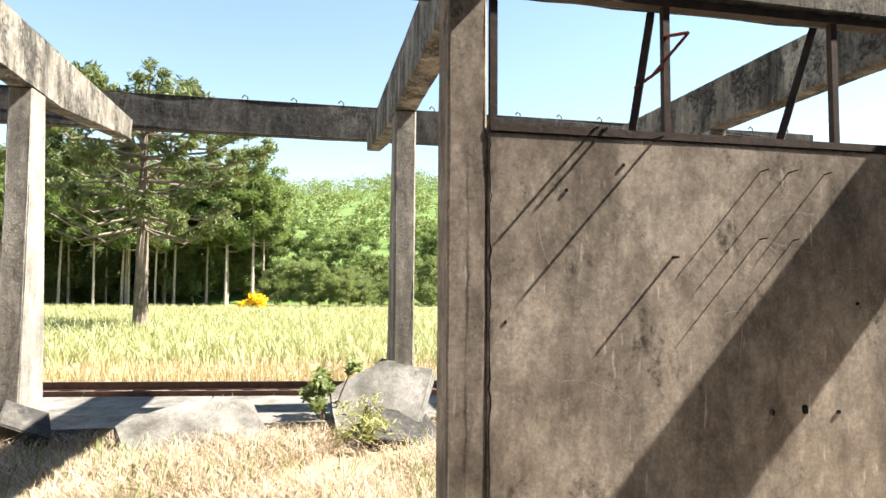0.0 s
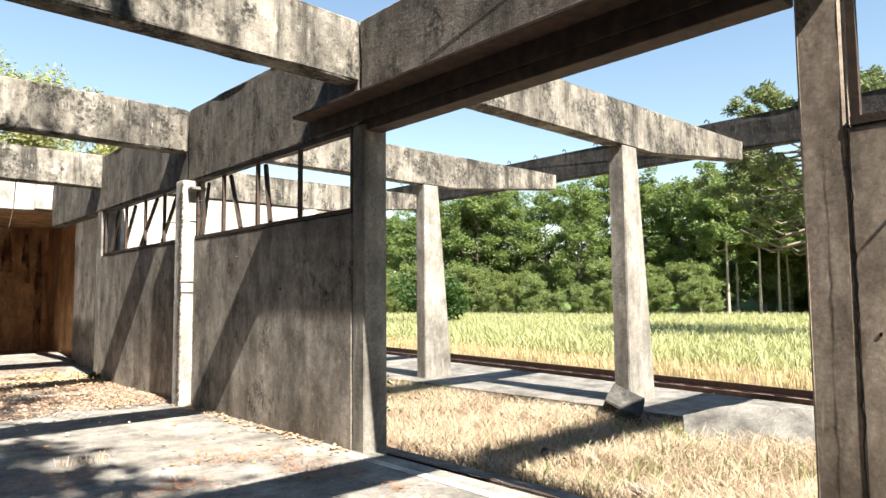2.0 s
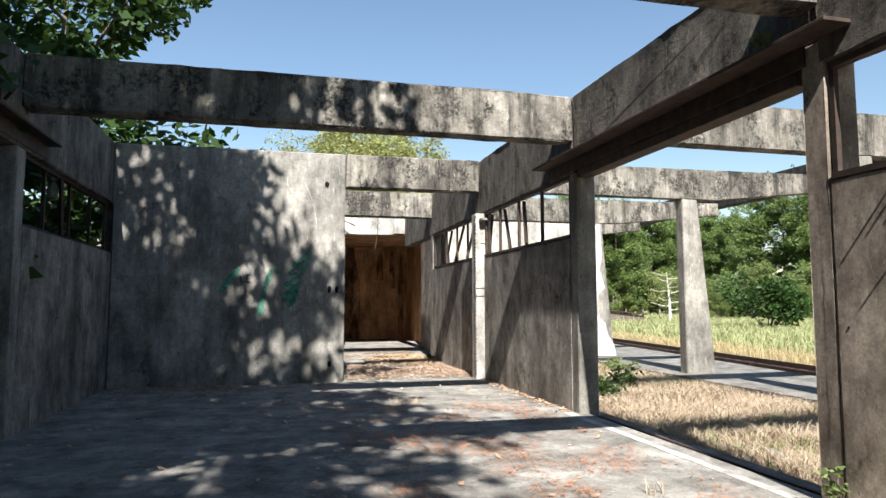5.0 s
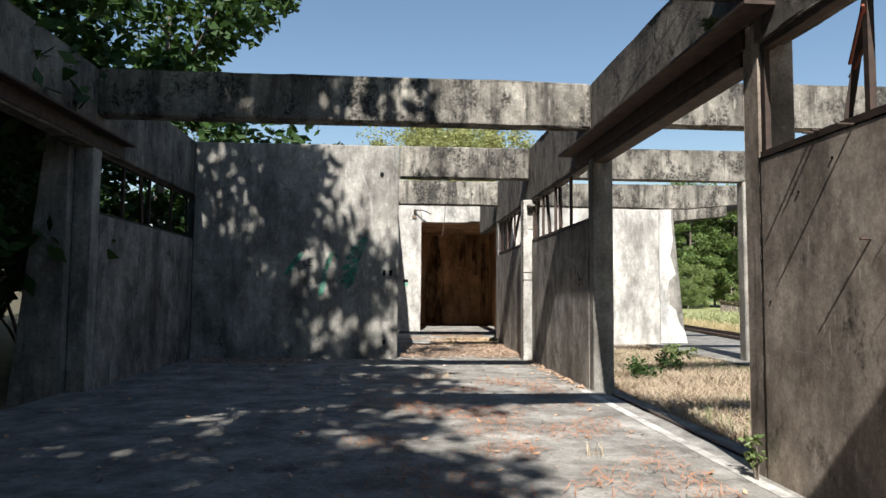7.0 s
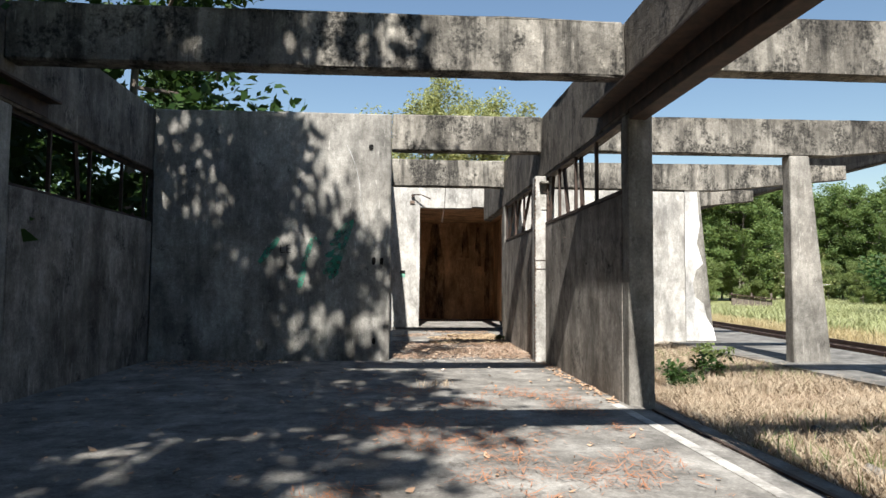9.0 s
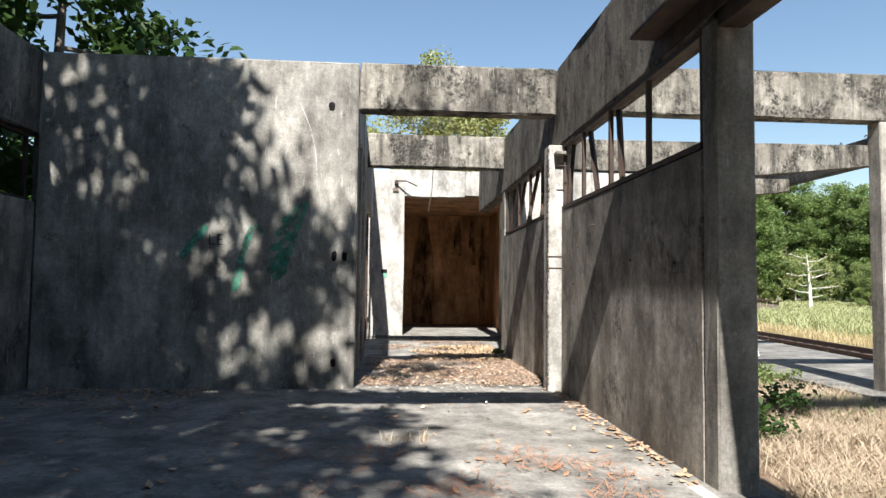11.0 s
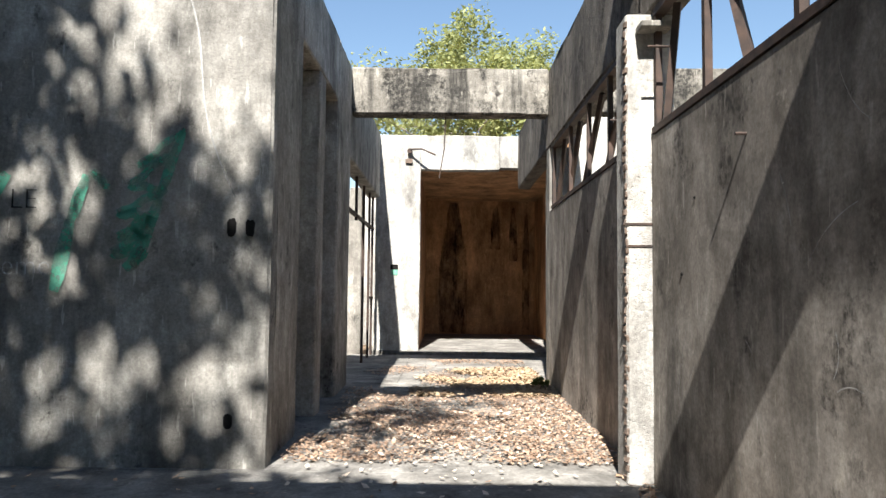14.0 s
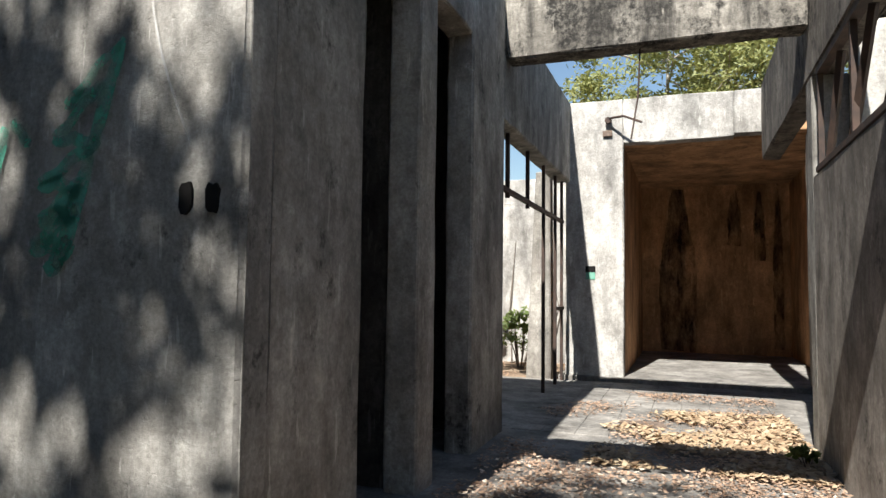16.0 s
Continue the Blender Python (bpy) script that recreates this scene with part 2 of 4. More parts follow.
def box_part(name, b, material, parent, label="", bevel=0.0):
    bm = bmesh.new()
    bm_box(bm, *b)
    if bevel:
        bmesh.ops.bevel(bm, geom=bm.edges[:], offset=bevel, segments=1, affect="EDGES")
    return part(name, bm, material, parent, label)


def tube(bm, pts, radii, sides=7):
    """A tapering round bar along the points."""
    rings = []
    for i, p in enumerate(pts):
        p = Vector(p)
        d = (Vector(pts[min(i + 1, len(pts) - 1)]) - Vector(pts[max(i - 1, 0)])).normalized()
        q = d.to_track_quat("Z", "Y")
        rings.append([bm.verts.new(p + q @ Vector((math.cos(a) * radii[i], math.sin(a) * radii[i], 0))) for a in [2 * math.pi * k / sides for k in range(sides)]])
    for a, b in zip(rings, rings[1:]):
        for k in range(sides):
            bm.faces.new((a[k], a[(k + 1) % sides], b[(k + 1) % sides], b[k]))
    bm.faces.new(rings[0][::-1])
    bm.faces.new(rings[-1])


def bar_part(name, a, b, r, material, parent, label="", sides=6):
    bm = bmesh.new()
    tube(bm, [a, b], [r, r], sides)
    return part(name, bm, material, parent, label)


def raw_part(name, verts, faces, material, parent=None, label=""):
    me = bpy.data.meshes.new(name)
    me.from_pydata(verts, [], faces)
    me.materials.append(material)
    ob = new(name, me)
    if parent is not None:
        ob.parent = parent
    return tagged(ob, label)


# ---- ground ----


def ground_z(x, y):
    z = -0.12
    if x > 5.0:
        z -= 0.38 * min(1.0, (x - 5.0) / 0.5)
    if x > 100:
        z += (min(x, 400) - 100) * 0.02
    return z


xs = [-900, -300, -100, -40, -20, -12, -9, -7] + [round(-6 + 0.5 * i, 2) for i in range(28)] + [8.4, 9, 10, 11, 12, 13, 14, 16, 20, 26, 34, 45, 60, 80, 110, 200, 500, 1500]
ys = [-1500, -500, -200, -100, -60, -40, -30, -24] + [-20 + 0.6 * i for i in range(60)] + [18, 24, 32, 45, 70, 120, 300, 900, 1500]
verts = [(x, y, ground_z(x, y) + (0.05 * noise.noise(Vector((x * 0.9, y * 0.9, 0))) if 0.6 < x < 3.8 else 0)) for x in xs for y in ys]
faces = [(i * len(ys) + j, (i + 1) * len(ys) + j, (i + 1) * len(ys) + j + 1, i * len(ys) + j + 1) for i in range(len(xs) - 1) for j in range(len(ys) - 1)]
tagged(raw_part("ground", verts, faces, M_SOIL), "dry earth and grass ground around the ruined station", "ground", "", "structure")

slab("floor", [(-6.55, 0.12, -16.2, -0.05, -0.25, 0.0), (-6.55, 0.55, -0.05, 7.55, -0.25, -0.004)], M_FLOOR, "worn grey concrete floor slab of the roofless hall", "floor", amp=0.002)
slab("threshold_strip", [(0.125, 0.42, -16.2, -0.1, -0.25, -0.03)], M_PLAT, "dark concrete strip with a groove along the open bay", "floor", amp=0.003)
bm = bmesh.new()
for y0, y1 in [(-30 + 3 * i, -27.02 + 3 * i) for i in range(26)]:
    vs = [bm.verts.new((x, y, z)) for z in (-0.62, 0.0) for x, y in ((3.7, y0), (5.75 + 0.12 * (y0 + 4), y0), (5.75 + 0.12 * (y1 + 4), y1), (3.7, y1))]
    for f in ((3, 2, 1, 0), (4, 5, 6, 7), (0, 1, 5, 4), (1, 2, 6, 5), (2, 3, 7, 6), (3, 0, 4, 7)):
        bm.faces.new([vs[k] for k in f])
rough(bm, 0.4, 0.006, 0.015)
tagged(part("pavement", bm, M_PLAT), "bare concrete station platform with a kerb edge", "pavement", "", "structure")
slab("floor_recess", [(-2.7, 1.2, 7.55, 12.3, -0.25, 0.07)], M_FLOOR, "raised concrete floor of the roofed recess", "floor", amp=0.002)

# ---- right wall ----
HI, LO, SILL, WT = 4.03, 3.02, 2.2, 0.22


def wall_bay(y0, y1, side, no):
    """A panel under a window; side 1 is the platform side at x = 0, side -1 the wood side."""
    xa, xb = (0.0, 0.16) if side > 0 else (-6.46, -6.3)
    w = slab("wall_panel_%d" % no, [(xa, xb, y0, y1, -0.1, SILL)], M_PANEL if no in (1, 5) else M_PANEL_GREY, "stained brown-grey rendered wall panel below the open window", "wall", amp=0.003)
    return w


wall_bay(-11.95, -8.065, 1, 1)
wall_bay(-3.93, -0.28, 1, 2)
wall_bay(0.1, 3.84, 1, 3)
slab("wall_lintel_east", [(0.0, WT, -16.0, -8.0, LO, HI), (0.004, WT, -7.99, -4.05, 3.2, HI), (0.0, WT, -4.04, -0.05, LO, HI), (0.004, WT, -0.04, 7.5, LO, HI)], M_LINTEL, "mould-streaked concrete lintel wall above the windows", "wall", amp=0.012, bevel=0.02)
slab("column_1", [(0.003, 0.27, -8.06, -7.85, -0.1, 3.197)], M_PANEL, "cracked concrete column at the end of the panel", "column", amp=0.003)
slab("column_2", [(0.003, 0.27, -4.12, -3.935, -0.1, 3.017)], M_POST, "grey concrete column beside the open bay", "column", amp=0.003)
slab("column_3", [(-0.16, 0.15, -0.275, -0.03, -0.1, 3.0)], M_WHITE, "pale column with a raw broken edge", "column", amp=0.003)
slab("column_4", [(0.003, 0.27, 3.85, 4.1, -0.1, LO - 0.003)], M_WALL, "grey concrete column at the corridor end", "column", amp=0.003)
slab("column_0", [(0.003, 0.27, -12.2, -11.955, -0.1, LO - 0.003)], M_PANEL, "grey concrete column behind the panel", "column", amp=0.003)
slab("wall_panel_0", [(0.0, 0.16, -16.0, -12.21, -0.1, LO - 0.003)], M_PANEL, "plain rendered wall near the hall's back", "wall")
track = holder("door_track", (0, 0, 0), "rusted steel sliding-door track under the lintel", "door track", "structure")
box_part("ledge", (-0.22, 0.002, -8.3, -3.2, 3.205, 3.235), M_STEEL, track, "", 0.004)
box_part("web", (-0.012, 0.002, -7.9, -3.2, 3.05, 3.204), M_STEEL, track)
box_part("channel", (0.02, 0.2, -7.79, -4.13, 2.95, 3.19), M_STEEL, track, "", 0.006)



def window_bars(no, y0, y1, x, mullions, leaning, inward):
    """Steel casement left in an opening: frame, mullions, hanging stays."""
    w = holder("window_%d" % no, (0, 0, 0), "rusted steel window frame with no glass", "window", "structure")
    box_part("window_sill", (x - 0.034, x + 0.05, y0, y1, SILL + 0.003, SILL + 0.045), M_STEEL, w)
    box_part("window_head", (x - 0.02, x + 0.05, y0, y1, LO - 0.05, LO - 0.004), M_STEEL, w)
    for y in (y0 + 0.02, *mullions, y1 - 0.02):
        box_part("mullion", (x - 0.015, x + 0.025, y - 0.02, y + 0.02, SILL + 0.046, LO - 0.051), M_STEEL, w)
    for y, dy, dx in leaning:
        bm = bmesh.new()
        tube(bm, [(x + dx, y, LO - 0.07), (x + 0.3 * dx, y + dy, SILL + 0.06)], [0.03, 0.03], 4)
        part("casement_stay", bm, M_STEEL, w)
    for y, z, length in inward:
        bar_part("hinge_stub", (x + 0.06, y, z), (x - length, y, z), 0.008, M_STEEL, w)
    return w


window_bars(1, -11.9, -8.08, 0.03, [-9.11, -10.21, -11.1], [(-9.05, 0.14, 0.05), (-10.12, 0.27, 0.05)], [(-8.66, 2.24, 0.10), (-8.72, 2.24, 0.08), (-9.02, 2.2, 0.13), (-9.12, 1.55, 0.09)])
window_bars(2, -3.92, -0.3, 0.03, [-2.94, -2.0, -1.1], [(-2.1, -0.18, 0.05), (-1.2, -0.35, 0.05), (-0.55, 0.1, 0.05)], [(-0.5, 2.7, 0.12), (-1.6, 1.9, 0.08)])
window_bars(3, 0.12, 3.7, 0.03, [0.9, 1.7, 2.6], [(0.5, 0.5, 0.05), (1.3, 0.6, 0.04), (2.3, 0.4, 0.05), (3.1, 0.3, 0.04)], [(0.5, 2.5, 0.1)])

# ---- beams across the hall ----


def hall_beam(no, y, x0=-6.3, x1=-0.004, z0=3.43):
    slab("beam_%d" % no, [(x0, x1, y, y + 0.24, z0, HI + 0.004)], M_BEAM, "weathered concrete beam across the open hall", "beam", amp=0.012, bevel=0.022)


hall_beam(0, -16.05)
hall_beam(1, -12.26, z0=3.3)
for i, y in enumerate((-8.05, -4.05)):
    hall_beam(i + 2, y)
hall_beam(4, -0.02, -2.49)
hall_beam(5, 3.86, -2.53)


def painted_cavity(name, parent, w, h, rng, normal_x=False, material=None):
    """A hole's ragged mouth, a hand's breadth wide, nearly flush, its shade painted black."""
    bm = bmesh.new()
    ring = []
    for k in range(12):
        a = 2 * math.pi * k / 12
        c, d = math.cos(a), math.sin(a)
        r = rng.uniform(0.85, 1.1) / max(abs(c), abs(d)) ** 0.8
        u, v = c * r * w / 2, d * r * h / 2
        ring.append((u, v))
    lo = [bm.verts.new((0.012, u, v) if normal_x else (u, 0.01, v)) for u, v in ring]
    hi = [bm.verts.new((-0.001, u, v) if normal_x else (u, -0.004, v)) for u, v in ring]
    bm.faces.new(lo)
    bm.faces.new(hi[::-1])
    for k in range(12):
        bm.faces.new((lo[k], hi[k], hi[(k + 1) % 12], lo[(k + 1) % 12]))
    return part(name, bm, material or M_BLACK, parent)


# ---- wall across the hall, with the corridor beside it ----
slab("wall_cross", [(-6.3, -2.5, 0.0, 0.2, -0.1, HI)], M_WALL, "stained grey rendered wall with switch holes", "wall", amp=0.008, bevel=0.02)
for nm, x, z, w, h in (("switch_hole", -2.762, 1.605, 0.085, 0.145), ("switch_hole", -2.635, 1.6, 0.08, 0.14), ("socket_hole", -2.75, 0.31, 0.08, 0.12), ("switch_hole", -2.83, 3.47, 0.1, 0.1)):
    hh = holder(nm, (x, -0.012, z), "broken empty switch box in the render", "switch box")
    painted_cavity("painted_cavity", hh, w * 0.75, h * 0.85, rnd)

# corridor's wood-side wall with door openings
CX0, CX1, EAST = -2.75, -2.53, 0.93
slab("wall_corridor_west", [(CX0, CX1, 0.205, 1.02, -0.1, HI), (CX0, CX1, 1.79, 2.09, -0.1, 3.3), (CX0, CX1, 2.89, 3.84, -0.1, HI), (CX0, CX1, 1.025, 2.885, 3.305, HI), (CX0, CX1, 3.845, 7.59, 2.86, HI)], M_WALL, "rendered corridor wall with two narrow doorways and a wide opening", "wall", amp=0.01, bevel=0.015)
# These two walls carry the rooms' shade in their dark colour.
slab("wall_back_room", [(-6.3, CX0 - 0.003, 3.7, 3.86, -0.1, HI)], M_ROOM_SHADE, "rendered wall closing the small rooms, shade put into its colour", "wall")
slab("wall_room_divider", [(-6.3, CX0 - 0.003, 1.86, 2.0, -0.1, HI - 0.3)], M_ROOM_SHADE, "partition wall between the small rooms, shade put into its colour", "wall")
slab("wall_end", [(-2.6, -1.78, 7.6, 7.8, -0.1, HI), (-1.775, -0.32, 7.6, 7.8, 3.385, HI), (-0.318, 0.305, 7.6, 7.8, 3.42, HI)], M_WHITE, "whitish end wall above the roofed recess", "wall", amp=0.012)
slab("wall_recess_back", [(-2.6, 1.2, 12.1, 12.3, -0.1, 3.6)], M_OCHRE, "ochre rendered back wall with black damp stains", "wall")
slab("wall_recess_west", [(-2.0, -1.79, 7.81, 12.09, -0.1, 3.5)], M_OCHRE, "ochre rendered side wall of the recess", "wall")
slab("wall_recess_east", [(EAST, EAST + 0.2, 7.81, 12.09, -0.1, 3.395)], M_OCHRE, "ochre rendered side wall of the recess", "wall")
slab("wall_corridor_east", [(0.56, 0.78, 3.935, 7.8, -0.1, 3.395)], M_PANEL_GREY, "grey rendered wall at the corridor's far end", "wall")
slab("wall_end_return", [(0.31, 1.1, 7.62, 7.8, 3.42, HI - 0.05)], M_OCHRE, "ochre stub of wall above the recess corner", "wall")
slab("ceiling_recess", [(-2.0, 1.1, 7.81, 12.3, 3.4, 3.52)], M_OCHRE, "ochre concrete ceiling slab over the recess", "ceiling")

# steel screen left in the wide opening
scr = holder("window_4", (0, 0, 0), "rusted steel screen frame in the wide opening", "window", "structure")
for y in (4.4, 5.3, 6.2, 7.0, 7.5):
    box_part("mullion", (-2.66, -2.62, y - 0.02, y + 0.02, 0.0 if y > 6 else 2.2, 2.858), M_STEEL, scr)
for z in (2.25, 1.0):
    box_part("transom", (-2.665, -2.615, 3.9 if z > 2 else 7.03, 7.58, z, z + 0.045), M_STEEL, scr)

# ---- wood-side wall of the hall ----
slab("wall_lintel_west", [(-6.52, -6.3, -16.0, 0.2, LO, HI)], M_LINTEL, "dark concrete lintel wall on the wooded side", "wall", amp=0.012, bevel=0.02)
wall_bay(-3.85, -0.005, -1, 4)
wall_bay(-11.95, -8.065, -1, 5)
slab("wall_panel_6", [(-6.46, -6.3, -16.0, -12.2, -0.1, LO - 0.003), (-6.46, -6.3, 0.205, 3.69, -0.1, HI)], M_WALL, "plain rendered wall on the wooded side", "wall")
for i, y in enumerate((-12.19, -8.06, -4.1)):
    slab("column_%d" % (i + 5), [(-6.52, -6.3, y, y + 0.24, -0.1, LO - 0.003)], M_POST, "concrete column on the wooded side", "column")
window_bars(5, -3.84, -0.02, -6.42, [-2.9, -1.9, -0.9], [(-2.4, 0.2, 0.05)], [])
track = holder("door_track_west", (0, 0, 0), "rusted steel sliding-door track under the dark lintel", "door track", "structure")
box_part("ledge", (-6.3, -6.14, -8.3, -3.2, 3.205, 3.235), M_STEEL, track, "", 0.004)
box_part("web", (-6.302, -6.288, -8.0, -3.2, 3.05, 3.204), M_STEEL, track)
for y in (-12.2, -8.1, -4.11):
    bm = bmesh.new()
    a = [bm.verts.new((x, y - 0.1, z)) for x, z in ((-6.53, -0.2), (-7.15, -0.2), (-6.8, 3.4), (-6.53, 3.4))]
    b = [bm.verts.new((v.co.x, y + 0.14, v.co.z)) for v in a]
    bm.faces.new(a)
    bm.faces.new(b[::-1])
    for i in range(4):
        bm.faces.new((a[i], b[i], b[(i + 1) % 4], a[(i + 1) % 4]))
    rough(bm, 0.3, 0.006, 0.015)
    tagged(part("buttress", bm, M_POST), "tapered concrete buttress on the wooded side", "column", "buttresses", "structure")
slab("wall_back", [(-6.5, 0.2, -16.25, -16.06, -0.1, 3.4)], M_WALL, "plain rendered wall closing the hall", "wall")

# ---- platform frames ----


def prism(bm, outline, y0, y1):
    a = [bm.verts.new((x, y0, z)) for x, z in outline]
    b = [bm.verts.new((x, y1, z)) for x, z in outline]
    bm.faces.new(a)
    bm.faces.new(b[::-1])
    for i in range(len(a)):
        j = (i + 1) % len(a)
        bm.faces.new((a[i], b[i], b[j], a[j]))


def platform_frame(y):
    f = holder("platform_frame", (4.4, y, 0), "tapered concrete roof frame standing on the platform", "roof frame", "structure", "platform frames")
    f.location = (0, 0, 0)
    bm = bmesh.new()
    prism(bm, [(0.28, 3.42), (4.9, 3.42), (7.95, 3.73), (7.95, 4.05), (0.28, 3.99)], y, y + 0.24)
    rough(bm, 0.25, 0.008, 0.015)
    part("arm", bm, M_BEAM, f)
    bm = bmesh.new()
    prism(bm, [(4.1, -0.2), (4.76, -0.2), (4.44, 3.415), (4.1, 3.415)], y + 0.003, y + 0.236)
    rough(bm, 0.3, 0.006, 0.015)
    part("post", bm, M_POST, f)
    return f


for y in (-12.34, -8.34, -4.34, -0.33, 3.7, 7.7, 11.7):
    platform_frame(y)
# The beam's shaded side is put into its dark base colour, besides mould.
eb = slab("beam_edge", [(7.98, 8.2, -17.0, 16.0, 3.93, 4.5)], M_DARKBEAM, "mouldy edge beam of the lost platform roof, shade put into its dark colour", "beam", amp=0.01)
y = -16.5
while y < 15:
    bm = bmesh.new()
    tube(bm, [(8.08, y, 4.45), (8.08, y, 4.57), (8.08, y + 0.05, 4.61), (8.08, y + 0.09, 4.56)], [0.012] * 4, 5)
    part("roof_hook", bm, M_STEEL, eb)
    y += 0.8
bm = bmesh.new()
prism(bm, [(-3.27, -0.2), (-2.88, -0.2), (-2.9, 3.1), (-3.12, 3.1)], 7.95, 8.2)
rough(bm, 0.3, 0.006, 0.015)
tagged(part("column_8", bm, M_POST), "pale tapered column standing in the yard", "column", "", "structure")
slab("wall_white", [(0.28, 4.095, 3.715, 3.93, -0.1, 3.375)], M_WHITE, "whitewashed wall under the platform frame", "wall", amp=0.01)

# ---- railway ----
GZ = ground_z(20, 0)
TRACK = pose(8.75, -4, 0, 0, 0, -math.degrees(math.atan(0.12)))
for x in (-0.53, 0.53):
    bm = bmesh.new()
    bm_box(bm, x - 0.035, x + 0.035, -90, 140, GZ + 0.16, GZ + 0.20)
    bm_box(bm, x - 0.01, x + 0.01, -90, 140, GZ + 0.08, GZ + 0.159)
    bm_box(bm, x - 0.06, x + 0.06, -90, 140, GZ + 0.06, GZ + 0.079)
    ob = tagged(part("rail", bm, M_RAIL), "rusty steel rail on old sleepers", "rail", "rails of the track", "structure")
    ob.matrix_world = TRACK
bm = bmesh.new()
bm_box(bm, -1.0, 1.0, -0.1, 0.1, GZ - 0.08, GZ + 0.055)
bmesh.ops.bevel(bm, geom=bm.edges[:], offset=0.015, segments=1, affect="EDGES")
me = mesh_of("sleeper", bm, M_SLEEPER)
for i in range(110):
    ob = new("sleeper", me)
    ob.matrix_world = TRACK @ pose(rnd.uniform(-0.04, 0.04), -12 + i * 0.62, 0, 0, 0, rnd.uniform(-1.5, 1.5))
    tagged(ob, "old weathered wooden sleeper under the rails", "sleeper", "sleepers of the track", "structure")

# ---- plants ----


def leaf_cloud(rng, clumps, per, size, flat=0.0, droop=0.0, narrow=0.5):
    """Verts and faces of many small leaves round clump centres (x, y, z, radius)."""
    vs, fs = [], []
    for cx, cy, cz, r in clumps:
        for _ in range(per):
            d = Vector((rng.gauss(0, 1), rng.gauss(0, 1), rng.gauss(0, 1)))
            d = d.normalized() * r * rng.random() ** 0.45
            d.z *= 1 - flat
            c = Vector((cx, cy, cz)) + d
            a = Vector((rng.gauss(0, 1), rng.gauss(0, 1), rng.gauss(0, 0.6) - droop)).normalized()
            b = a.cross(Vector((rng.gauss(0, 1), rng.gauss(0, 1), rng.gauss(0, 1)))).normalized()
            s = size * rng.uniform(0.6, 1.3)
            i = len(vs)
            vs += [c - a * s, c + b * s * narrow, c + a * s, c - b * s * narrow]
            fs.append((i, i + 1, i + 2, i + 3))
    return vs, fs


def cloud_mesh(name, vs, fs, mat):
    me = bpy.data.meshes.new(name)
    me.from_pydata([tuple(v) for v in vs], [], fs)
    me.materials.append(mat)
    return me


def tree_meshes(seed, height, spread, leaf, bark, n_limbs=9, per=90, size=0.13, base=0.35, clump=0.9, trunk=0.16, flat=0.25, narrow=0.5, subs=4):
    """A trunk with limbs, and a crown of leaves at the limbs' ends."""
    rng = random.Random(seed)
    bm = bmesh.new()
    lean = rng.uniform(-0.5, 0.5), rng.uniform(-0.5, 0.5)
    spine = [Vector((lean[0] * t * t, lean[1] * t * t, height * 0.93 * t)) for t in (0, 0.2, 0.4, 0.6, 0.8, 1)]
    tube(bm, spine, [trunk * (1 - 0.8 * k / 5) for k in range(6)], 7)
    clumps = []
    for k in range(n_limbs):
        t = base + (0.98 - base) * (k + rng.random() * 0.6) / n_limbs
        p = Vector((lean[0] * t * t, lean[1] * t * t, height * 0.93 * t))
        az = k * 2.4 + rng.uniform(-0.4, 0.4)
        reach = spread * math.sqrt(max(0.1, 1 - ((t - base) / (1 - base) * 1.25 - 0.45) ** 2)) * rng.uniform(0.7, 1.1)
        e = p + Vector((math.cos(az) * reach, math.sin(az) * reach, height * rng.uniform(0.02, 0.12)))
        mid = p.lerp(e, 0.5) + Vector((0, 0, -0.04 * height * rng.random()))
        tube(bm, [p, mid, e], [trunk * 0.42 * (1.1 - t * 0.6), trunk * 0.25, 0.015], 5)
        clumps.append((*e, clump * rng.uniform(0.8, 1.2)))
        for q in range(subs):
            c = p.lerp(e, rng.uniform(0.45, 1.05)) + Vector((rng.gauss(0, 1), rng.gauss(0, 1), rng.gauss(0.3, 0.7))) * clump * 0.7
            clumps.append((*c, clump * rng.uniform(0.5, 0.95)))
    clumps.append((*spine[-1], clump))
    vs, fs = leaf_cloud(rng, clumps, per, size, flat, 0.2, narrow)
    return mesh_of("trunk", bm, bark), cloud_mesh("crown", vs, fs, leaf)


def plant_tree(kind, meshes, at, turn, scale, label, group=""):
    t = holder(kind, at, label, "tree", "", group)
    t.rotation_euler = (0, 0, turn)
    t.scale = (scale, scale, scale)
    for nm, me in zip(("trunk", "crown"), meshes):
        ob = new(nm, me)
        ob.parent = t
    return t


PINES = [tree_meshes(20 + k, 14, 2.9, M_PINE, M_BARK, 24, 150, 0.17, 0.16, 1.1, 0.17, 0.3, 0.4, 3) for k in range(4)]
BROADS = [tree_meshes(40 + k, 8, 3.0, M_LEAF, M_PALEBARK, 13, 190, 0.14, 0.1, 1.15, 0.16, 0.2, 0.55, 5) for k in range(4)]
EUCAS = [tree_meshes(60 + k, 13, 3.9, M_EUCA, M_PALEBARK, 15, 170, 0.12, 0.55, 1.0, 0.17, 0.2, 0.35, 4) for k in range(2)]
DARKS = [tree_meshes(80 + k, 11, 3.4, M_DARKLEAF, M_BARK, 13, 110, 0.17, 0.16, 1.15, 0.2, 0.2, 0.5, 5) for k in range(3)]
SHADE = [tree_meshes(90 + k, 13, 5.6, M_DARKLEAF, M_BARK, 17, dens, 0.15, 0.6, clump, 0.24, 0.3, 0.5, 6) for k, dens, clump in ((0, 62, 0.85), (1, 125, 1.0))]

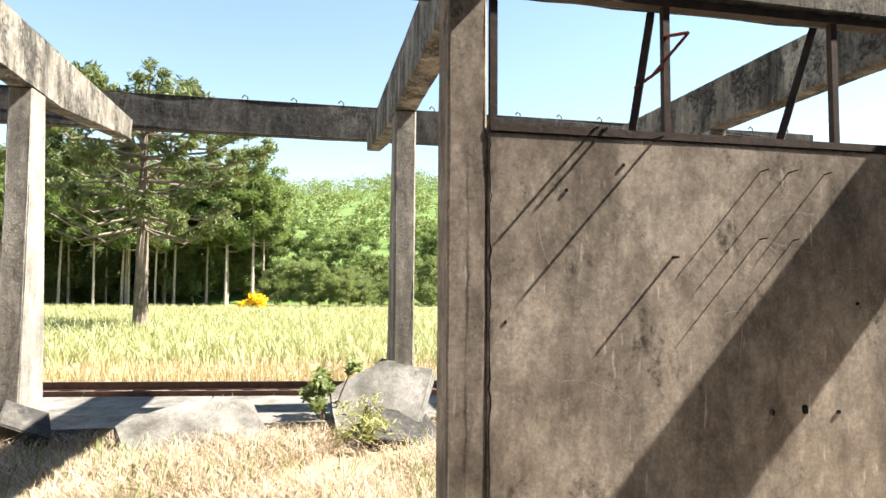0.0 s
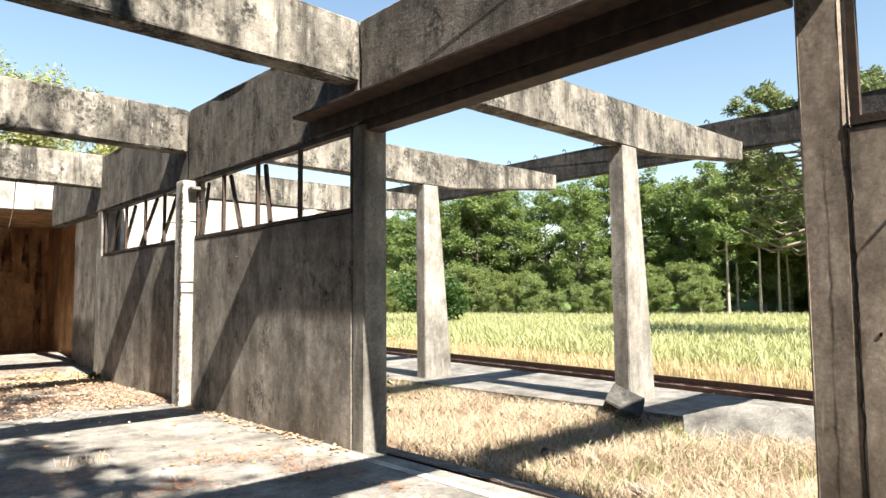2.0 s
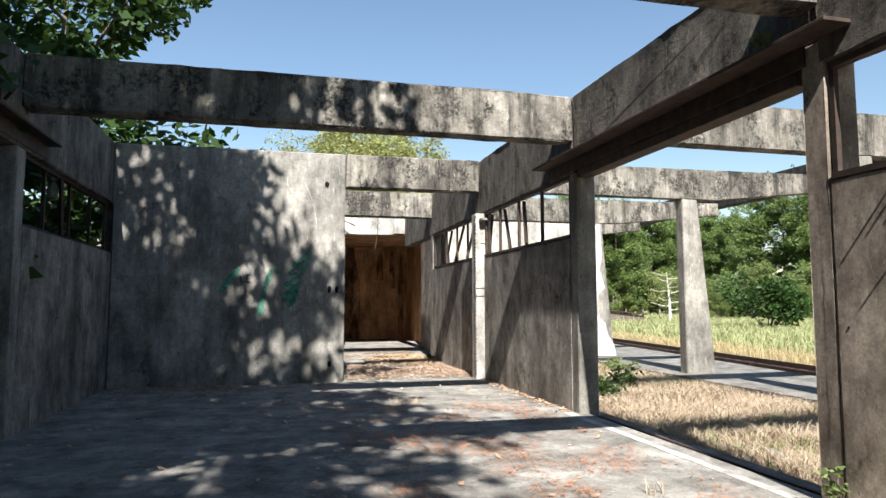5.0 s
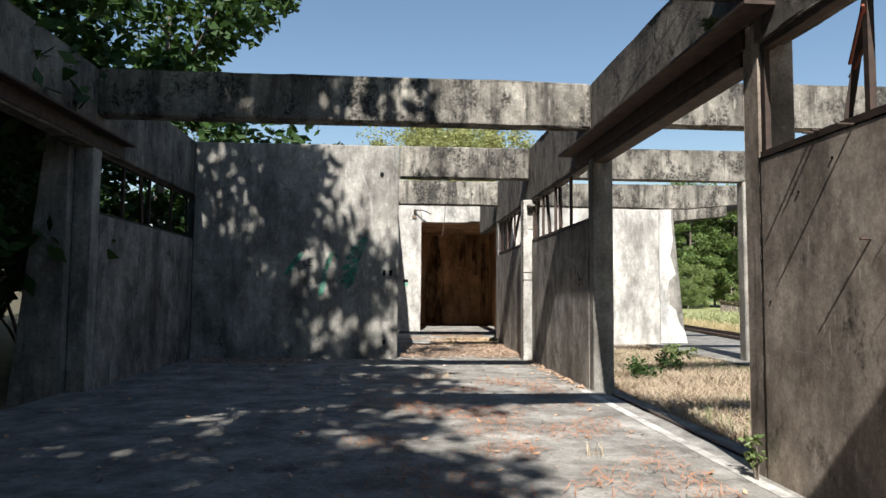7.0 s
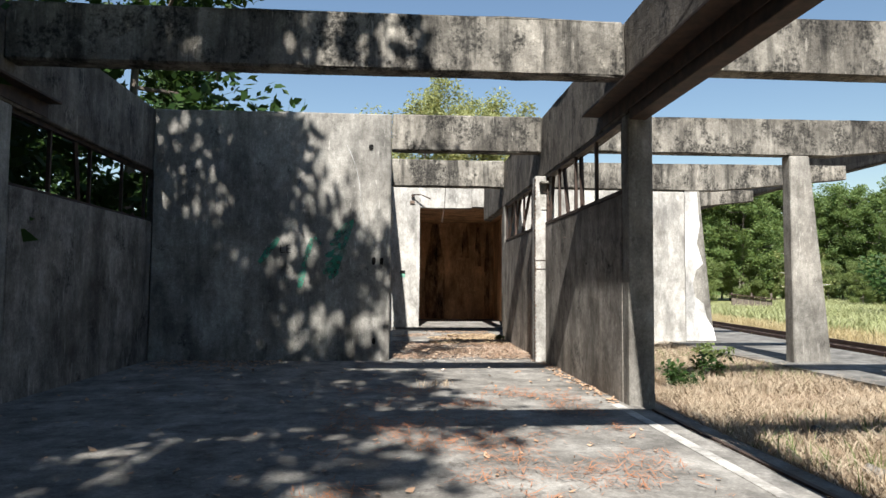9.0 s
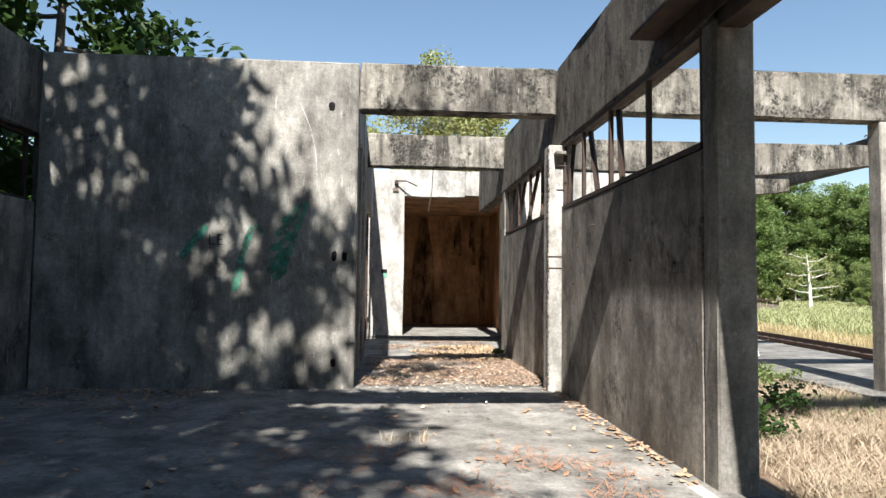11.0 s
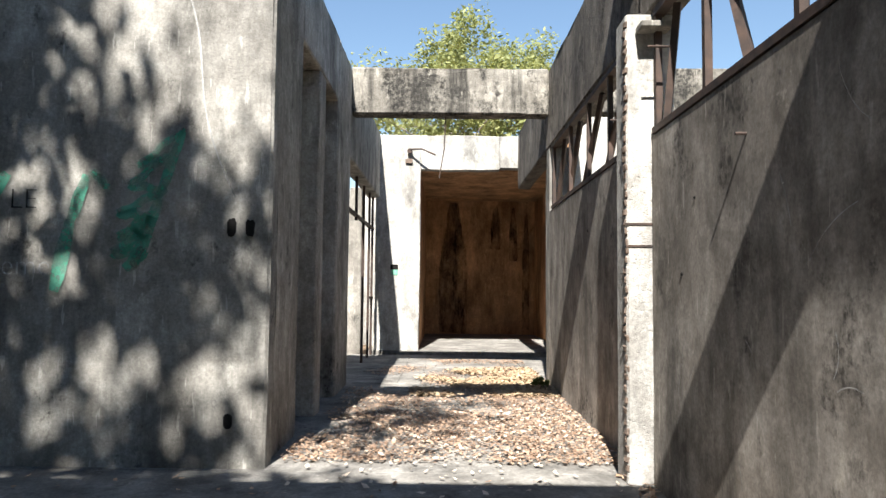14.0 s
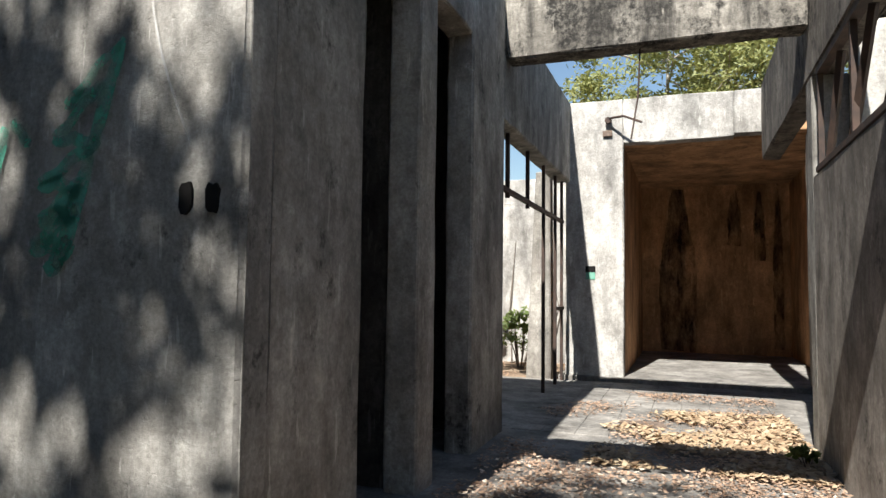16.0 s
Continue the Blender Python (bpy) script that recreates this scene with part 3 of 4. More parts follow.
TALLPINES = [tree_meshes(120 + k, 14, 2.5, M_PINE, M_PALEBARK, 20, 150, 0.17, 0.45, 1.05, 0.15, 0.3, 0.4, 3) for k in range(3)]

# edge of the wood across the field
tr = random.Random(5)
edge = [(74, -70), (72, -30), (68, 2), (62, 22), (54, 44), (40, 66), (24, 84), (6, 92)]
n = 0
for (xa, ya), (xb, yb) in zip(edge, edge[1:]):
    steps = max(2, int(math.hypot(xb - xa, yb - ya) / 3.4))
    for i in range(steps):
        f = (i + tr.random() * 0.7) / steps
        x, y = xa + (xb - xa) * f, ya + (yb - ya) * f
        gz = ground_z(x, y)
        hill = y < -2
        if 29 < math.degrees(math.atan2(x + 3, y + 11)) < 36.5:
            continue
        if -3 < y < 21:
            for row in range(5):
                plant_tree("pine_tree", TALLPINES[tr.randrange(3)], (x + row * 2.6 + tr.uniform(-1, 1), y + tr.uniform(-1.6, 1.6), gz), tr.uniform(0, 6.3), tr.uniform(0.85, 1.1), "tall pine with a bare pale trunk at the field's edge", "pines of the wood")
            for row in range(3):
                plant_tree("bushy_tree", BROADS[tr.randrange(4)], (x + 9 + row * 4 + tr.uniform(-1.5, 1.5), y + tr.uniform(-2.5, 2.5), gz), tr.uniform(0, 6.3), tr.uniform(0.6, 1.0), "leafy tree in the shade of the pines", "trees of the wood's edge")
            continue
        for row in range(3):
            d = row * 4.0 + tr.uniform(-1.2, 1.2)
            px, py = x + d * 0.85, y + d * 0.5
            if row == 0:
                for q in range(2):
                    plant_tree("bushy_tree", BROADS[tr.randrange(4)], (px - 5 + tr.uniform(-2, 1), py - 3 + tr.uniform(-2, 2), gz), tr.uniform(0, 6.3), tr.uniform(0.28, 0.5), "low leafy green shrub tree at the wood's edge", "trees of the wood's edge")
            if row < 2 and tr.random() < 0.8 - 0.4 * row:
                plant_tree("bushy_tree", BROADS[tr.randrange(4)], (px - 3, py - 2, gz), tr.uniform(0, 6.3), tr.uniform(0.45, 0.8) * (0.75 if hill else 1), "low leafy green tree at the wood's edge", "trees of the wood's edge")
            elif not hill or row == 2:
                plant_tree("pine_tree", PINES[tr.randrange(4)], (px, py, gz), tr.uniform(0, 6.3), tr.uniform(0.95, 1.25) * (0.6 if hill else 1.0), "tall dark green pine with a bare lower trunk", "pines of the wood")

# a pasture opens between the trees; wood beyond it
for k in range(16):
    a = math.radians(27.0 + k * 0.75)
    d = tr.uniform(100, 116)
    plant_tree("pine_tree", PINES[k % 4], (-3 + d * math.sin(a), -11 + d * math.cos(a), ground_z(d * math.sin(a), 0)), k * 1.3, tr.uniform(0.9, 1.2), "tall dark green pine beyond the pasture", "pines of the wood")
    plant_tree("bushy_tree", BROADS[k % 4], (-3 + (d - 7) * math.sin(a + 0.01), -11 + (d - 7) * math.cos(a + 0.01), -0.5), k * 2.1, tr.uniform(0.45, 0.7), "low leafy tree along the pasture's far edge", "trees of the wood's edge")
PALETREE = tree_meshes(150, 5.2, 2.3, M_EUCA, M_DEADWOOD, 12, 22, 0.1, 0.22, 0.8, 0.16, 0.2, 0.4, 3)
plant_tree("bare_tree", PALETREE, (33.5, 45.5, -0.5), 0.6, 1.0, "pale nearly leafless tree at the pasture's edge")

# the wooded hill behind
hv, hf = [], []
hx = [72 + 12 * i for i in range(22)]
hy = [-320 + 20 * j for j in range(36)]


def hill_z(x, y):
    side = 1.0 / (1.0 + math.exp((y - 60) / 60))
    rise = min(1.0, max(0.0, (x - 74) / 150))
    return -0.8 + 40 * side * rise ** 0.8 + 2.5 * noise.noise(Vector((x * 0.02, y * 0.02, 1))) * rise + 4 * rise


for x in hx:
    for y in hy:
        hv.append((x, y, hill_z(x, y)))
for i in range(len(hx) - 1):
    for j in range(len(hy) - 1):
        hf.append((i * len(hy) + j, (i + 1) * len(hy) + j, (i + 1) * len(hy) + j + 1, i * len(hy) + j + 1))
M_HILL = plain("hill_scrub", (0.06, 0.11, 0.025), (0.12, 0.17, 0.05), 0.4, 0.95, 0, 0.6)
tagged(raw_part("hill", hv, hf, M_HILL), "green scrubby hillside beyond the field", "hill", "", "structure")
hr = random.Random(8)
clumps = []
for _ in range(2600):
    x, y = 76 + 190 * hr.random() ** 1.1, hr.uniform(-160, 190)
    s = hr.uniform(1.0, 2.2) + (1.2 if x > 190 else 0)
    z = hill_z(x, y)
    clumps.append((x, y, z + s * 0.7, s))
    clumps.append((x + hr.uniform(-s, s), y + hr.uniform(-s, s), z + s * 1.3, s * 0.7))
vs, fs = leaf_cloud(hr, clumps, 48, 0.3, 0.1, 0, 0.6)
M_HILLTREE = leafmat("hill_leaf", (0.11, 0.16, 0.05), (0.20, 0.25, 0.09), 0.3)
far_wood = new("hill_wood", cloud_mesh("hill_wood", vs, fs, M_HILLTREE))
tagged(far_wood, "mixed green trees covering the hillside", "wood", "", "stuff")


def araucaria(at):
    """Bare tall trunk, whorls of long upturned limbs, tufts at their ends, flat top."""
    rng = random.Random(3)
    t = holder("araucaria_tree", at, "tall araucaria with a bare trunk and flat tiered crown", "tree")
    bm = bmesh.new()
    H = 10.5
    tube(bm, [(0, 0, -0.2), (0.02, 0, 3), (0.08, 0.05, 6), (0.05, 0.1, 9), (0, 0.1, H - 0.5)], [0.34, 0.27, 0.23, 0.2, 0.12], 10)
    part("trunk", bm, M_BARK, t)
    tufts = []
    for lvl in range(11):
        z = 4.5 + lvl * 0.53
        n_b = 7
        L = 5.4 if 2 < lvl < 8 else 4.2
        if lvl >= 9:
            L = 3.6
        for k in range(n_b):
            az = k * 6.283 / n_b + lvl * 0.7 + rng.uniform(-0.2, 0.2)
            l = L * rng.uniform(0.7, 1.1)
            dz = -0.5 if lvl < 3 else 0.1
            end = Vector((math.cos(az) * l, math.sin(az) * l, z + dz + 0.65))
            mid = Vector((math.cos(az) * l * 0.6, math.sin(az) * l * 0.6, z + dz - 0.1))
            b2 = bmesh.new()
            tube(b2, [(0, 0.05, z), mid, end], [0.07, 0.05, 0.025], 5)
            part("limb", b2, M_BARK, t)
            if lvl < 2 and rng.random() < 0.55:
                continue
            for q in range(6):
                c = mid.lerp(end, rng.uniform(0.3, 1.05)) + Vector((rng.gauss(0, 0.3), rng.gauss(0, 0.3), rng.uniform(0.0, 0.35)))
                tufts.append((*c, rng.uniform(0.26, 0.42)))
    for _ in range(60):
        a, r = rng.uniform(0, 6.3), 3.6 * math.sqrt(rng.random())
        tufts.append((math.cos(a) * r, math.sin(a) * r, H - 0.45 + rng.uniform(-0.3, 0.2), 0.45))
    vs, fs = leaf_cloud(rng, tufts, 80, 0.15, 0.2, -0.6, 0.25)
    ob = new("crown", cloud_mesh("crown", vs, fs, M_ARAU))
    ob.parent = t


araucaria((28.1, 0.1, GZ))

# trees round the hall
for x, y, k, sc in ((-1.4, 15.4, 0, 0.7), (0.1, 16.4, 1, 0.72), (1.7, 17.2, 0, 0.68)):
    plant_tree("eucalyptus_tree", EUCAS[k], (x, y, -0.2), 0.4 + 1.6 * x, sc, "pale eucalyptus with thin olive leaves behind the end wall", "eucalypts behind the end wall")
# Last three, beyond the back wall, are unseen and added to block southern sky.
for x, y, k, sc, rot in ((-9.05, -6.2, 0, 0.95, 0.3), (-8.35, -10.2, 0, 1.0, 1.9), (-11.0, -7.6, 1, 0.95, 2.6), (-10.9, -10.4, 1, 0.95, 1.1), (-10.4, -12.4, 1, 1.0, 0.2), (-8.3, -15.6, 1, 1.0, 4.0), (-7.9, -18.8, 1, 1.0, 5.0), (-8.0, -22.4, 1, 1.0, 2.2), (-12.0, -11.0, 1, 1.05, 3.0), (-12.4, -16.0, 1, 1.05, 0.8), (-5.0, -26.0, 1, 1.0, 1.4), (-0.5, -27.5, 1, 1.0, 2.9), (4.0, -28.5, 1, 1.0, 5.5)):
    plant_tree("shade_tree", SHADE[k], (x, y, -0.2), rot, sc, "large dark-leaved tree overhanging the hall wall, three more added unseen behind", "shade trees beside the hall")
for x, y, k, sc in ((-8.9, 5.5, 0, 0.95), (-10.5, -1.5, 1, 0.85), (-9.4, -3.8, 2, 0.75), (-12.5, 3, 2, 0.9), (-13, -5, 0, 0.9), (-15, 0, 1, 1.0), (-14, -10, 2, 1.0), (-17, -5, 0, 1.0), (-18, 4, 2, 1.0), (-16, 10, 1, 1.0), (-20, -12, 1, 1.1), (-22, -2, 2, 1.1), (-13, -18, 0, 1.0), (-18, -20, 2, 1.0), (-24, 8, 0, 1.1), (-12, 16, 2, 0.9), (-20, 18, 1, 1.1), (-11.5, -7.3, 1, 0.7)):
    plant_tree("broadleaf_tree", DARKS[k], (x, y, -0.2), x * 1.7 + y, sc, "dense dark green tree behind the hall", "trees of the wood behind the hall")


def blades(rng, spots, h0, h1, width, per, mat, name, label, cat, lean=0.5):
    """Grass as thin bent blades, one object."""
    vs, fs = [], []
    for x, y, z in spots:
        for _ in range(per):
            a = rng.uniform(0, 6.283)
            h = rng.uniform(h0, h1)
            bx, by = x + rng.gauss(0, 0.06), y + rng.gauss(0, 0.06)
            lx, ly = math.cos(a) * h * rng.uniform(0.1, lean), math.sin(a) * h * rng.uniform(0.1, lean)
            wx, wy = -math.sin(a) * width, math.cos(a) * width
            i = len(vs)
            vs += [(bx - wx, by - wy, z), (bx + wx, by + wy, z), (bx + lx * 0.4 + wx * 0.8, by + ly * 0.4 + wy * 0.8, z + h * 0.6), (bx + lx * 0.4 - wx * 0.8, by + ly * 0.4 - wy * 0.8, z + h * 0.6), (bx + lx, by + ly, z + h)]
            fs += [(i, i + 1, i + 2, i + 3), (i + 3, i + 2, i + 4)]
    ob = new(name, cloud_mesh(name, vs, fs, mat))
    return tagged(ob, label, cat, "", "stuff")


gr = random.Random(14)


def yard_z(x, y):
    return -0.14 + 0.05 * noise.noise(Vector((x * 0.9, y * 0.9, 0)))


spots = []
while len(spots) < 8000:
    x, y = gr.uniform(0.5, 3.75), gr.uniform(-10, 4.5)
    if noise.noise(Vector((x * 1.1, y * 1.1, 3))) + gr.uniform(-0.3, 0.45) > 0.05:
        spots.append((x, y, yard_z(x, y)))
blades(gr, spots, 0.05, 0.2, 0.0035, 8, M_HAY, "dry_grass", "dry straw-coloured grass in the yard", "grass", 3.0)
spots = [(gr.uniform(0.6, 3.7), gr.choice((-5.6, -8.6, 1.4, -1.0)) + gr.gauss(0, 0.6), -0.14) for _ in range(330)]
blades(gr, spots, 0.06, 0.22, 0.006, 9, M_LEAF, "green_grass", "green weeds among the dry grass", "grass", 0.9)
spots = []
for _ in range(3500):
    y = gr.uniform(-14, 34)
    spots.append((10.2 + 0.12 * (y + 4) + abs(gr.gauss(0, 1.3)), y, GZ))
for _ in range(500):
    y = gr.uniform(-14, 30)
    spots.append((6.2 + 0.12 * (y + 4) + abs(gr.gauss(0, 0.5)), y, GZ))
blades(gr, spots, 0.1, 0.35, 0.008, 6, M_VERGE, "verge_grass", "pale dry verge grass along the track", "grass", 0.8)

# maize field
spots = []
for r in range(60):
    x0 = 13.2 + r * 0.75
    step = 0.3 + r * 0.008
    y = -26.0 - r * 0.3
    while y < 36 + r * 1.1:
        spots.append((x0 + 0.12 * (y + 4) + gr.gauss(0, 0.08), y, GZ))
        y += step * gr.uniform(0.7, 1.3)
blades(gr, spots, 0.22, 0.55, 0.017, 9, M_CORN, "maize_field", "pale green and yellow maize growing in rows", "maize", 1.3)

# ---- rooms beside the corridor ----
# Unseen slab inferred from the dark doorways; its colour carries shade too.
slab("ceiling_rooms", [(-6.3, CX0 - 0.003, 0.205, 3.69, 3.62, 3.75)], M_ROOM_SHADE, "concrete ceiling slab over the small rooms, shade put into its colour", "ceiling")
slab("wall_yard", [(-11.0, -2.61, 10.6, 10.8, -0.2, 3.45)], M_WHITE, "sunlit white yard wall with climbing stems", "wall", amp=0.012)

# raw brick edge of the pale column
edge_wall = bpy.data.objects["column_3"]
br = random.Random(2)
bm = bmesh.new()
bm_box(bm, -0.008, 0.008, -0.028, 0.028, -0.024, 0.024)
bmesh.ops.bevel(bm, geom=bm.edges[:], offset=0.008, segments=1, affect="EDGES")
me = mesh_of("brick", bm, M_BRICK)
z = 0.03
while z < 2.95:
    ob = new("brick", me)
    ob.matrix_world = Matrix.Translation((-0.159 + br.uniform(-0.004, 0.004), -0.248 + br.uniform(-0.012, 0.02), z)) @ Euler((br.uniform(-0.15, 0.15), br.uniform(-0.2, 0.2), br.uniform(-0.3, 0.3))).to_matrix().to_4x4()
    ob.parent = edge_wall
    z += br.uniform(0.05, 0.075)
cable = holder("cable_clamp", (0, 0, 0), "steel band and bracket round the pale column", "bracket")
for z in (1.63, 1.49):
    box_part("band", (-0.165, 0.155, -0.281, -0.276, z - 0.007, z + 0.007), M_STEEL, cable)
box_part("bracket", (-0.1, 0.1, -0.42, -0.285, 2.86, 2.9), M_POST, cable, "", 0.006)

# lamp bracket and hanging wire by the end wall
lamp = holder("wall_lamp_bracket", (0, 0, 0), "bent iron lamp bracket with a broken shade", "lamp bracket")
bm = bmesh.new()
tube(bm, [(-1.95, 7.595, 3.72), (-1.95, 7.5, 3.74), (-1.75, 7.35, 3.72), (-1.5, 7.3, 3.6)], [0.018] * 4, 6)
part("arm", bm, M_STEEL, lamp)
bm = bmesh.new()
tube(bm, [(-1.98, 7.56, 3.72), (-1.98, 7.5, 3.72)], [0.05, 0.045], 8)
part("rose", bm, M_STEEL, lamp)
bm = bmesh.new()
bm_box(bm, -2.06, -1.93, 7.56, 7.592, 3.5, 3.58, None)
part("torn_shade", bm, M_BRICK, lamp, "broken reddish shade")
bm = bmesh.new()
tube(bm, [(-1.32, 3.98, 3.43), (-1.34, 3.98, 3.0), (-1.4, 3.96, 2.62)], [0.008] * 3, 5)
tagged(part("hanging_wire", bm, M_STEEL), "stiff black wire hanging from the corridor beam", "wire")
box = holder("switch_box", (-2.24, 7.59, 1.54), "empty wall box with green paint beside the recess", "switch box")
# Thin black plate; the shade inside the box is put into its colour.
box_part("painted_cavity", (-0.07, 0.07, -0.004, 0.01, 0.0, 0.09), M_BLACK, box)
box_part("paint_patch", (-0.065, 0.065, -0.003, 0.01, -0.1, -0.002), M_GREEN, box, "green paint patch")
bm = bmesh.new()
for k in range(9):
    a = Vector((-5.4 + k * 0.25, 10.585, -0.1))
    b = a + Vector((br.uniform(-0.4, 0.6), 0, br.uniform(0.8, 2.4)))
    m = a.lerp(b, 0.5) + Vector((br.uniform(-0.2, 0.2), -0.01, 0))
    tube(bm, [a, m, b], [0.014, 0.01, 0.004], 4)
tagged(part("climber", bm, M_BARK), "leafless climbing stems on the white wall", "climber")


def bush(name, at, r, h, mat, per, size, label, seed, n_c=9, narrow=0.5):
    """A low shrub: stems and leaf clumps."""
    rng = random.Random(seed)
    t = holder(name, at, label, "shrub")
    bm = bmesh.new()
    cl = []
    for k in range(n_c):
        a = rng.uniform(0, 6.28)
        e = Vector((math.cos(a) * r * rng.random(), math.sin(a) * r * rng.random(), h * rng.uniform(0.35, 0.95)))
        tube(bm, [(e.x * 0.15, e.y * 0.15, -0.02), e * 0.6, e], [0.012 * h + 0.003, 0.008 * h + 0.002, 0.003], 4)
        cl.append((*e, r * rng.uniform(0.3, 0.5)))
    part("stems", bm, M_BARK, t)
    vs, fs = leaf_cloud(rng, cl, per, size, 0.1, 0, narrow)
    ob = new("leaves", cloud_mesh("leaves", vs, fs, mat))
    ob.parent = t


bush("green_shrub", (3.75, -7.35, -0.12), 0.3, 0.75, M_LEAF, 55, 0.045, "bright green shrub beside the fallen slab", 1)
bush("dark_weed", (1.2, -2.4, -0.13), 0.3, 0.3, M_DARKLEAF, 40, 0.035, "low dark green weed in the dry grass", 2)
bush("dark_weed", (2.1, -1.3, -0.13), 0.35, 0.35, M_DARKLEAF, 40, 0.035, "low dark green weed in the dry grass", 3)
bush("dark_weed", (3.2, 0.6, -0.13), 0.3, 0.3, M_LEAF, 40, 0.035, "low green weed beside the platform", 4)
bush("yellow_bush", (54.5, -2.4, -0.5), 1.1, 1.1, M_YELLOW, 80, 0.16, "bright yellow flowering bush at the field's edge", 5)
bush("round_bush", (29, 27, -0.5), 2.8, 3.0, M_DARKLEAF, 260, 0.17, "round dark green bush at the field's edge", 6, 16)
bush("wall_weed", (-0.1, -8.12, 0.0), 0.14, 0.32, M_LEAF, 16, 0.03, "small weed growing at the panel's foot", 7, 6)
bush("ledge_grass", (-0.08, -7.6, 3.235), 0.12, 0.16, M_EUCA, 60, 0.06, "tuft of dry grass on the door track", 8, 6, 0.08)
bush("corridor_weed", (-0.14, 3.4, 0.0), 0.1, 0.17, M_LEAF, 22, 0.035, "small green weed by the corridor wall", 9, 6)
bush("yard_plant", (-3.75, 9.6, -0.12), 0.4, 1.1, M_LEAF, 60, 0.06, "leafy green plant in the yard", 10, 8)
bush("yard_plant", (3.0, -7.75, -0.12), 0.35, 0.4, M_EUCA, 70, 0.05, "straw-green weed in front of the slab", 12, 8, 0.15)

# low shed across the line
shed = holder("shed", (26.5, 41.5, -0.5), "low tumbledown dark wooden shed at the field's edge", "shed")
for k in range(7):
    h = 1.1 - 0.06 * k
    box_part("board", (-1.5 + 0.43 * k, -1.1 + 0.43 * k, -0.03, 0.0, 0.0, h), M_BOARD, shed)
for x in (-1.5, 0.0, 1.48):
    box_part("post", (x - 0.06, x + 0.06, 1.3, 1.42, 0.0, 1.3), M_BOARD, shed)
bm = bmesh.new()
prism(bm, [(-1.7, 1.18), (1.75, 0.78), (1.75, 0.84), (-1.7, 1.24)], -0.25, 1.6)
part("roof", bm, M_RAIL, shed, "rusty sagging sheet roof")
shed.rotation_euler = (0, 0, -0.5)

# fallen slabs


def fallen(name, outline, thick, m, mat, label):
    t = holder(name, (0, 0, 0), label, "rubble")
    bm = bmesh.new()
    a = [bm.verts.new((x, y, 0)) for x, y in outline]
    b = [bm.verts.new((x, y, thick)) for x, y in outline]
    bm.faces.new(a[::-1])
    bm.faces.new(b)
    for i in range(len(a)):
        j = (i + 1) % len(a)
        bm.faces.new((a[i], a[j], b[j], b[i]))
    rough(bm, 0.12, 0.02, 0.015)
    bmesh.ops.transform(bm, matrix=m, verts=bm.verts[:])
    part("slab", bm, mat, t)
    return t


fallen("fallen_slab", [(-0.55, -0.45), (0.45, -0.5), (0.6, 0.1), (0.1, 0.6), (-0.5, 0.35)], 0.12, pose(3.75, -7.95, 0.12, 0, -38, -20), M_PLAT, "broken grey concrete slab leaning on the platform edge")
fallen("fallen_slab", [(-0.3, -0.75), (0.35, -0.55), (0.4, 0.1), (0.1, 0.7), (-0.35, 0.55)], 0.1, pose(3.45, -6.1, -0.05, 0, -32, 8), M_PLAT, "pale broken concrete slab lying on the kerb")
fallen("rubble_stone", [(-0.25, -0.2), (0.2, -0.25), (0.3, 0.15), (-0.1, 0.25)], 0.16, pose(3.55, -4.55, 0.0, 20, -30, 30), M_DARKBEAM, "dark lump of broken concrete at the post's foot")
fallen("rubble_stone", [(-0.35, -0.4), (0.3, -0.35), (0.35, 0.3), (-0.3, 0.4)], 0.2, pose(3.25, -8.05, -0.15, 10, -18, 10), M_DARKBEAM, "mossy lump of masonry under the slab")
fallen("rubble_stone", [(-0.12, -0.1), (0.1, -0.12), (0.14, 0.08), (-0.05, 0.12)], 0.1, pose(1.3, -5.2, -0.12, 20, 10, 0), M_DARKBEAM, "small dark stone in the dry grass")
fallen("rubble_stone", [(-0.1, -0.1), (0.12, -0.08), (0.1, 0.1), (-0.08, 0.1)], 0.07, pose(1.0, -6.3, -0.12, 10, 20, 0), M_POST, "small pale stone in the dry grass")


# crack, plaster, paint
def ribbon(name, pts, widths, axis, mat, label, category):
    """A thin wandering strip that lies on a wall; axis is the wall's normal."""
    vs, fs = [], []
    n_v = Vector(axis)
    for i, p in enumerate(pts):
        p = Vector(p)
        d = (Vector(pts[min(i + 1, len(pts) - 1)]) - Vector(pts[max(i - 1, 0)])).normalized()
        w = d.cross(n_v).normalized() * widths[i]
        vs += [p - w, p + w]
        if i:
            k = 2 * i
            fs.append((k - 2, k - 1, k + 1, k))
    return tagged(raw_part(name, [tuple(v) for v in vs], fs, mat), label, category)


pts, wid = [], []
for k in range(46):
    z = 2.18 - k * 0.047
    pts.append((-0.012, -8.072 + 0.018 * noise.noise(Vector((0, 0, z * 4))) + br.uniform(-0.006, 0.006), z))
    wid.append(max(0.0025, 0.005 * noise.noise(Vector((3, 0, z * 3))) + 0.004))
ribbon("crack", pts, wid, (1, 0, 0), M_BLACK, "jagged dark crack between column and panel", "crack")


def sprayed():
    n = Nodes("sprayed_green", 0.9)
    tr = n.t.nodes.new("ShaderNodeBsdfTransparent")
    ms = n.t.nodes.new("ShaderNodeMixShader")
    n.link(n.ramp(n.noise(7, 8, None, 0.75), 0.34, 0.6, 0.1, 0.8), ms.inputs[0])
    n.link(tr.outputs[0], ms.inputs[1])
    n.link(n.bsdf.outputs[0], ms.inputs[2])
    n.link(ms.outputs[0], n.t.nodes["Material Output"].inputs["Surface"])
    return n.done((0.11, 0.40, 0.27))


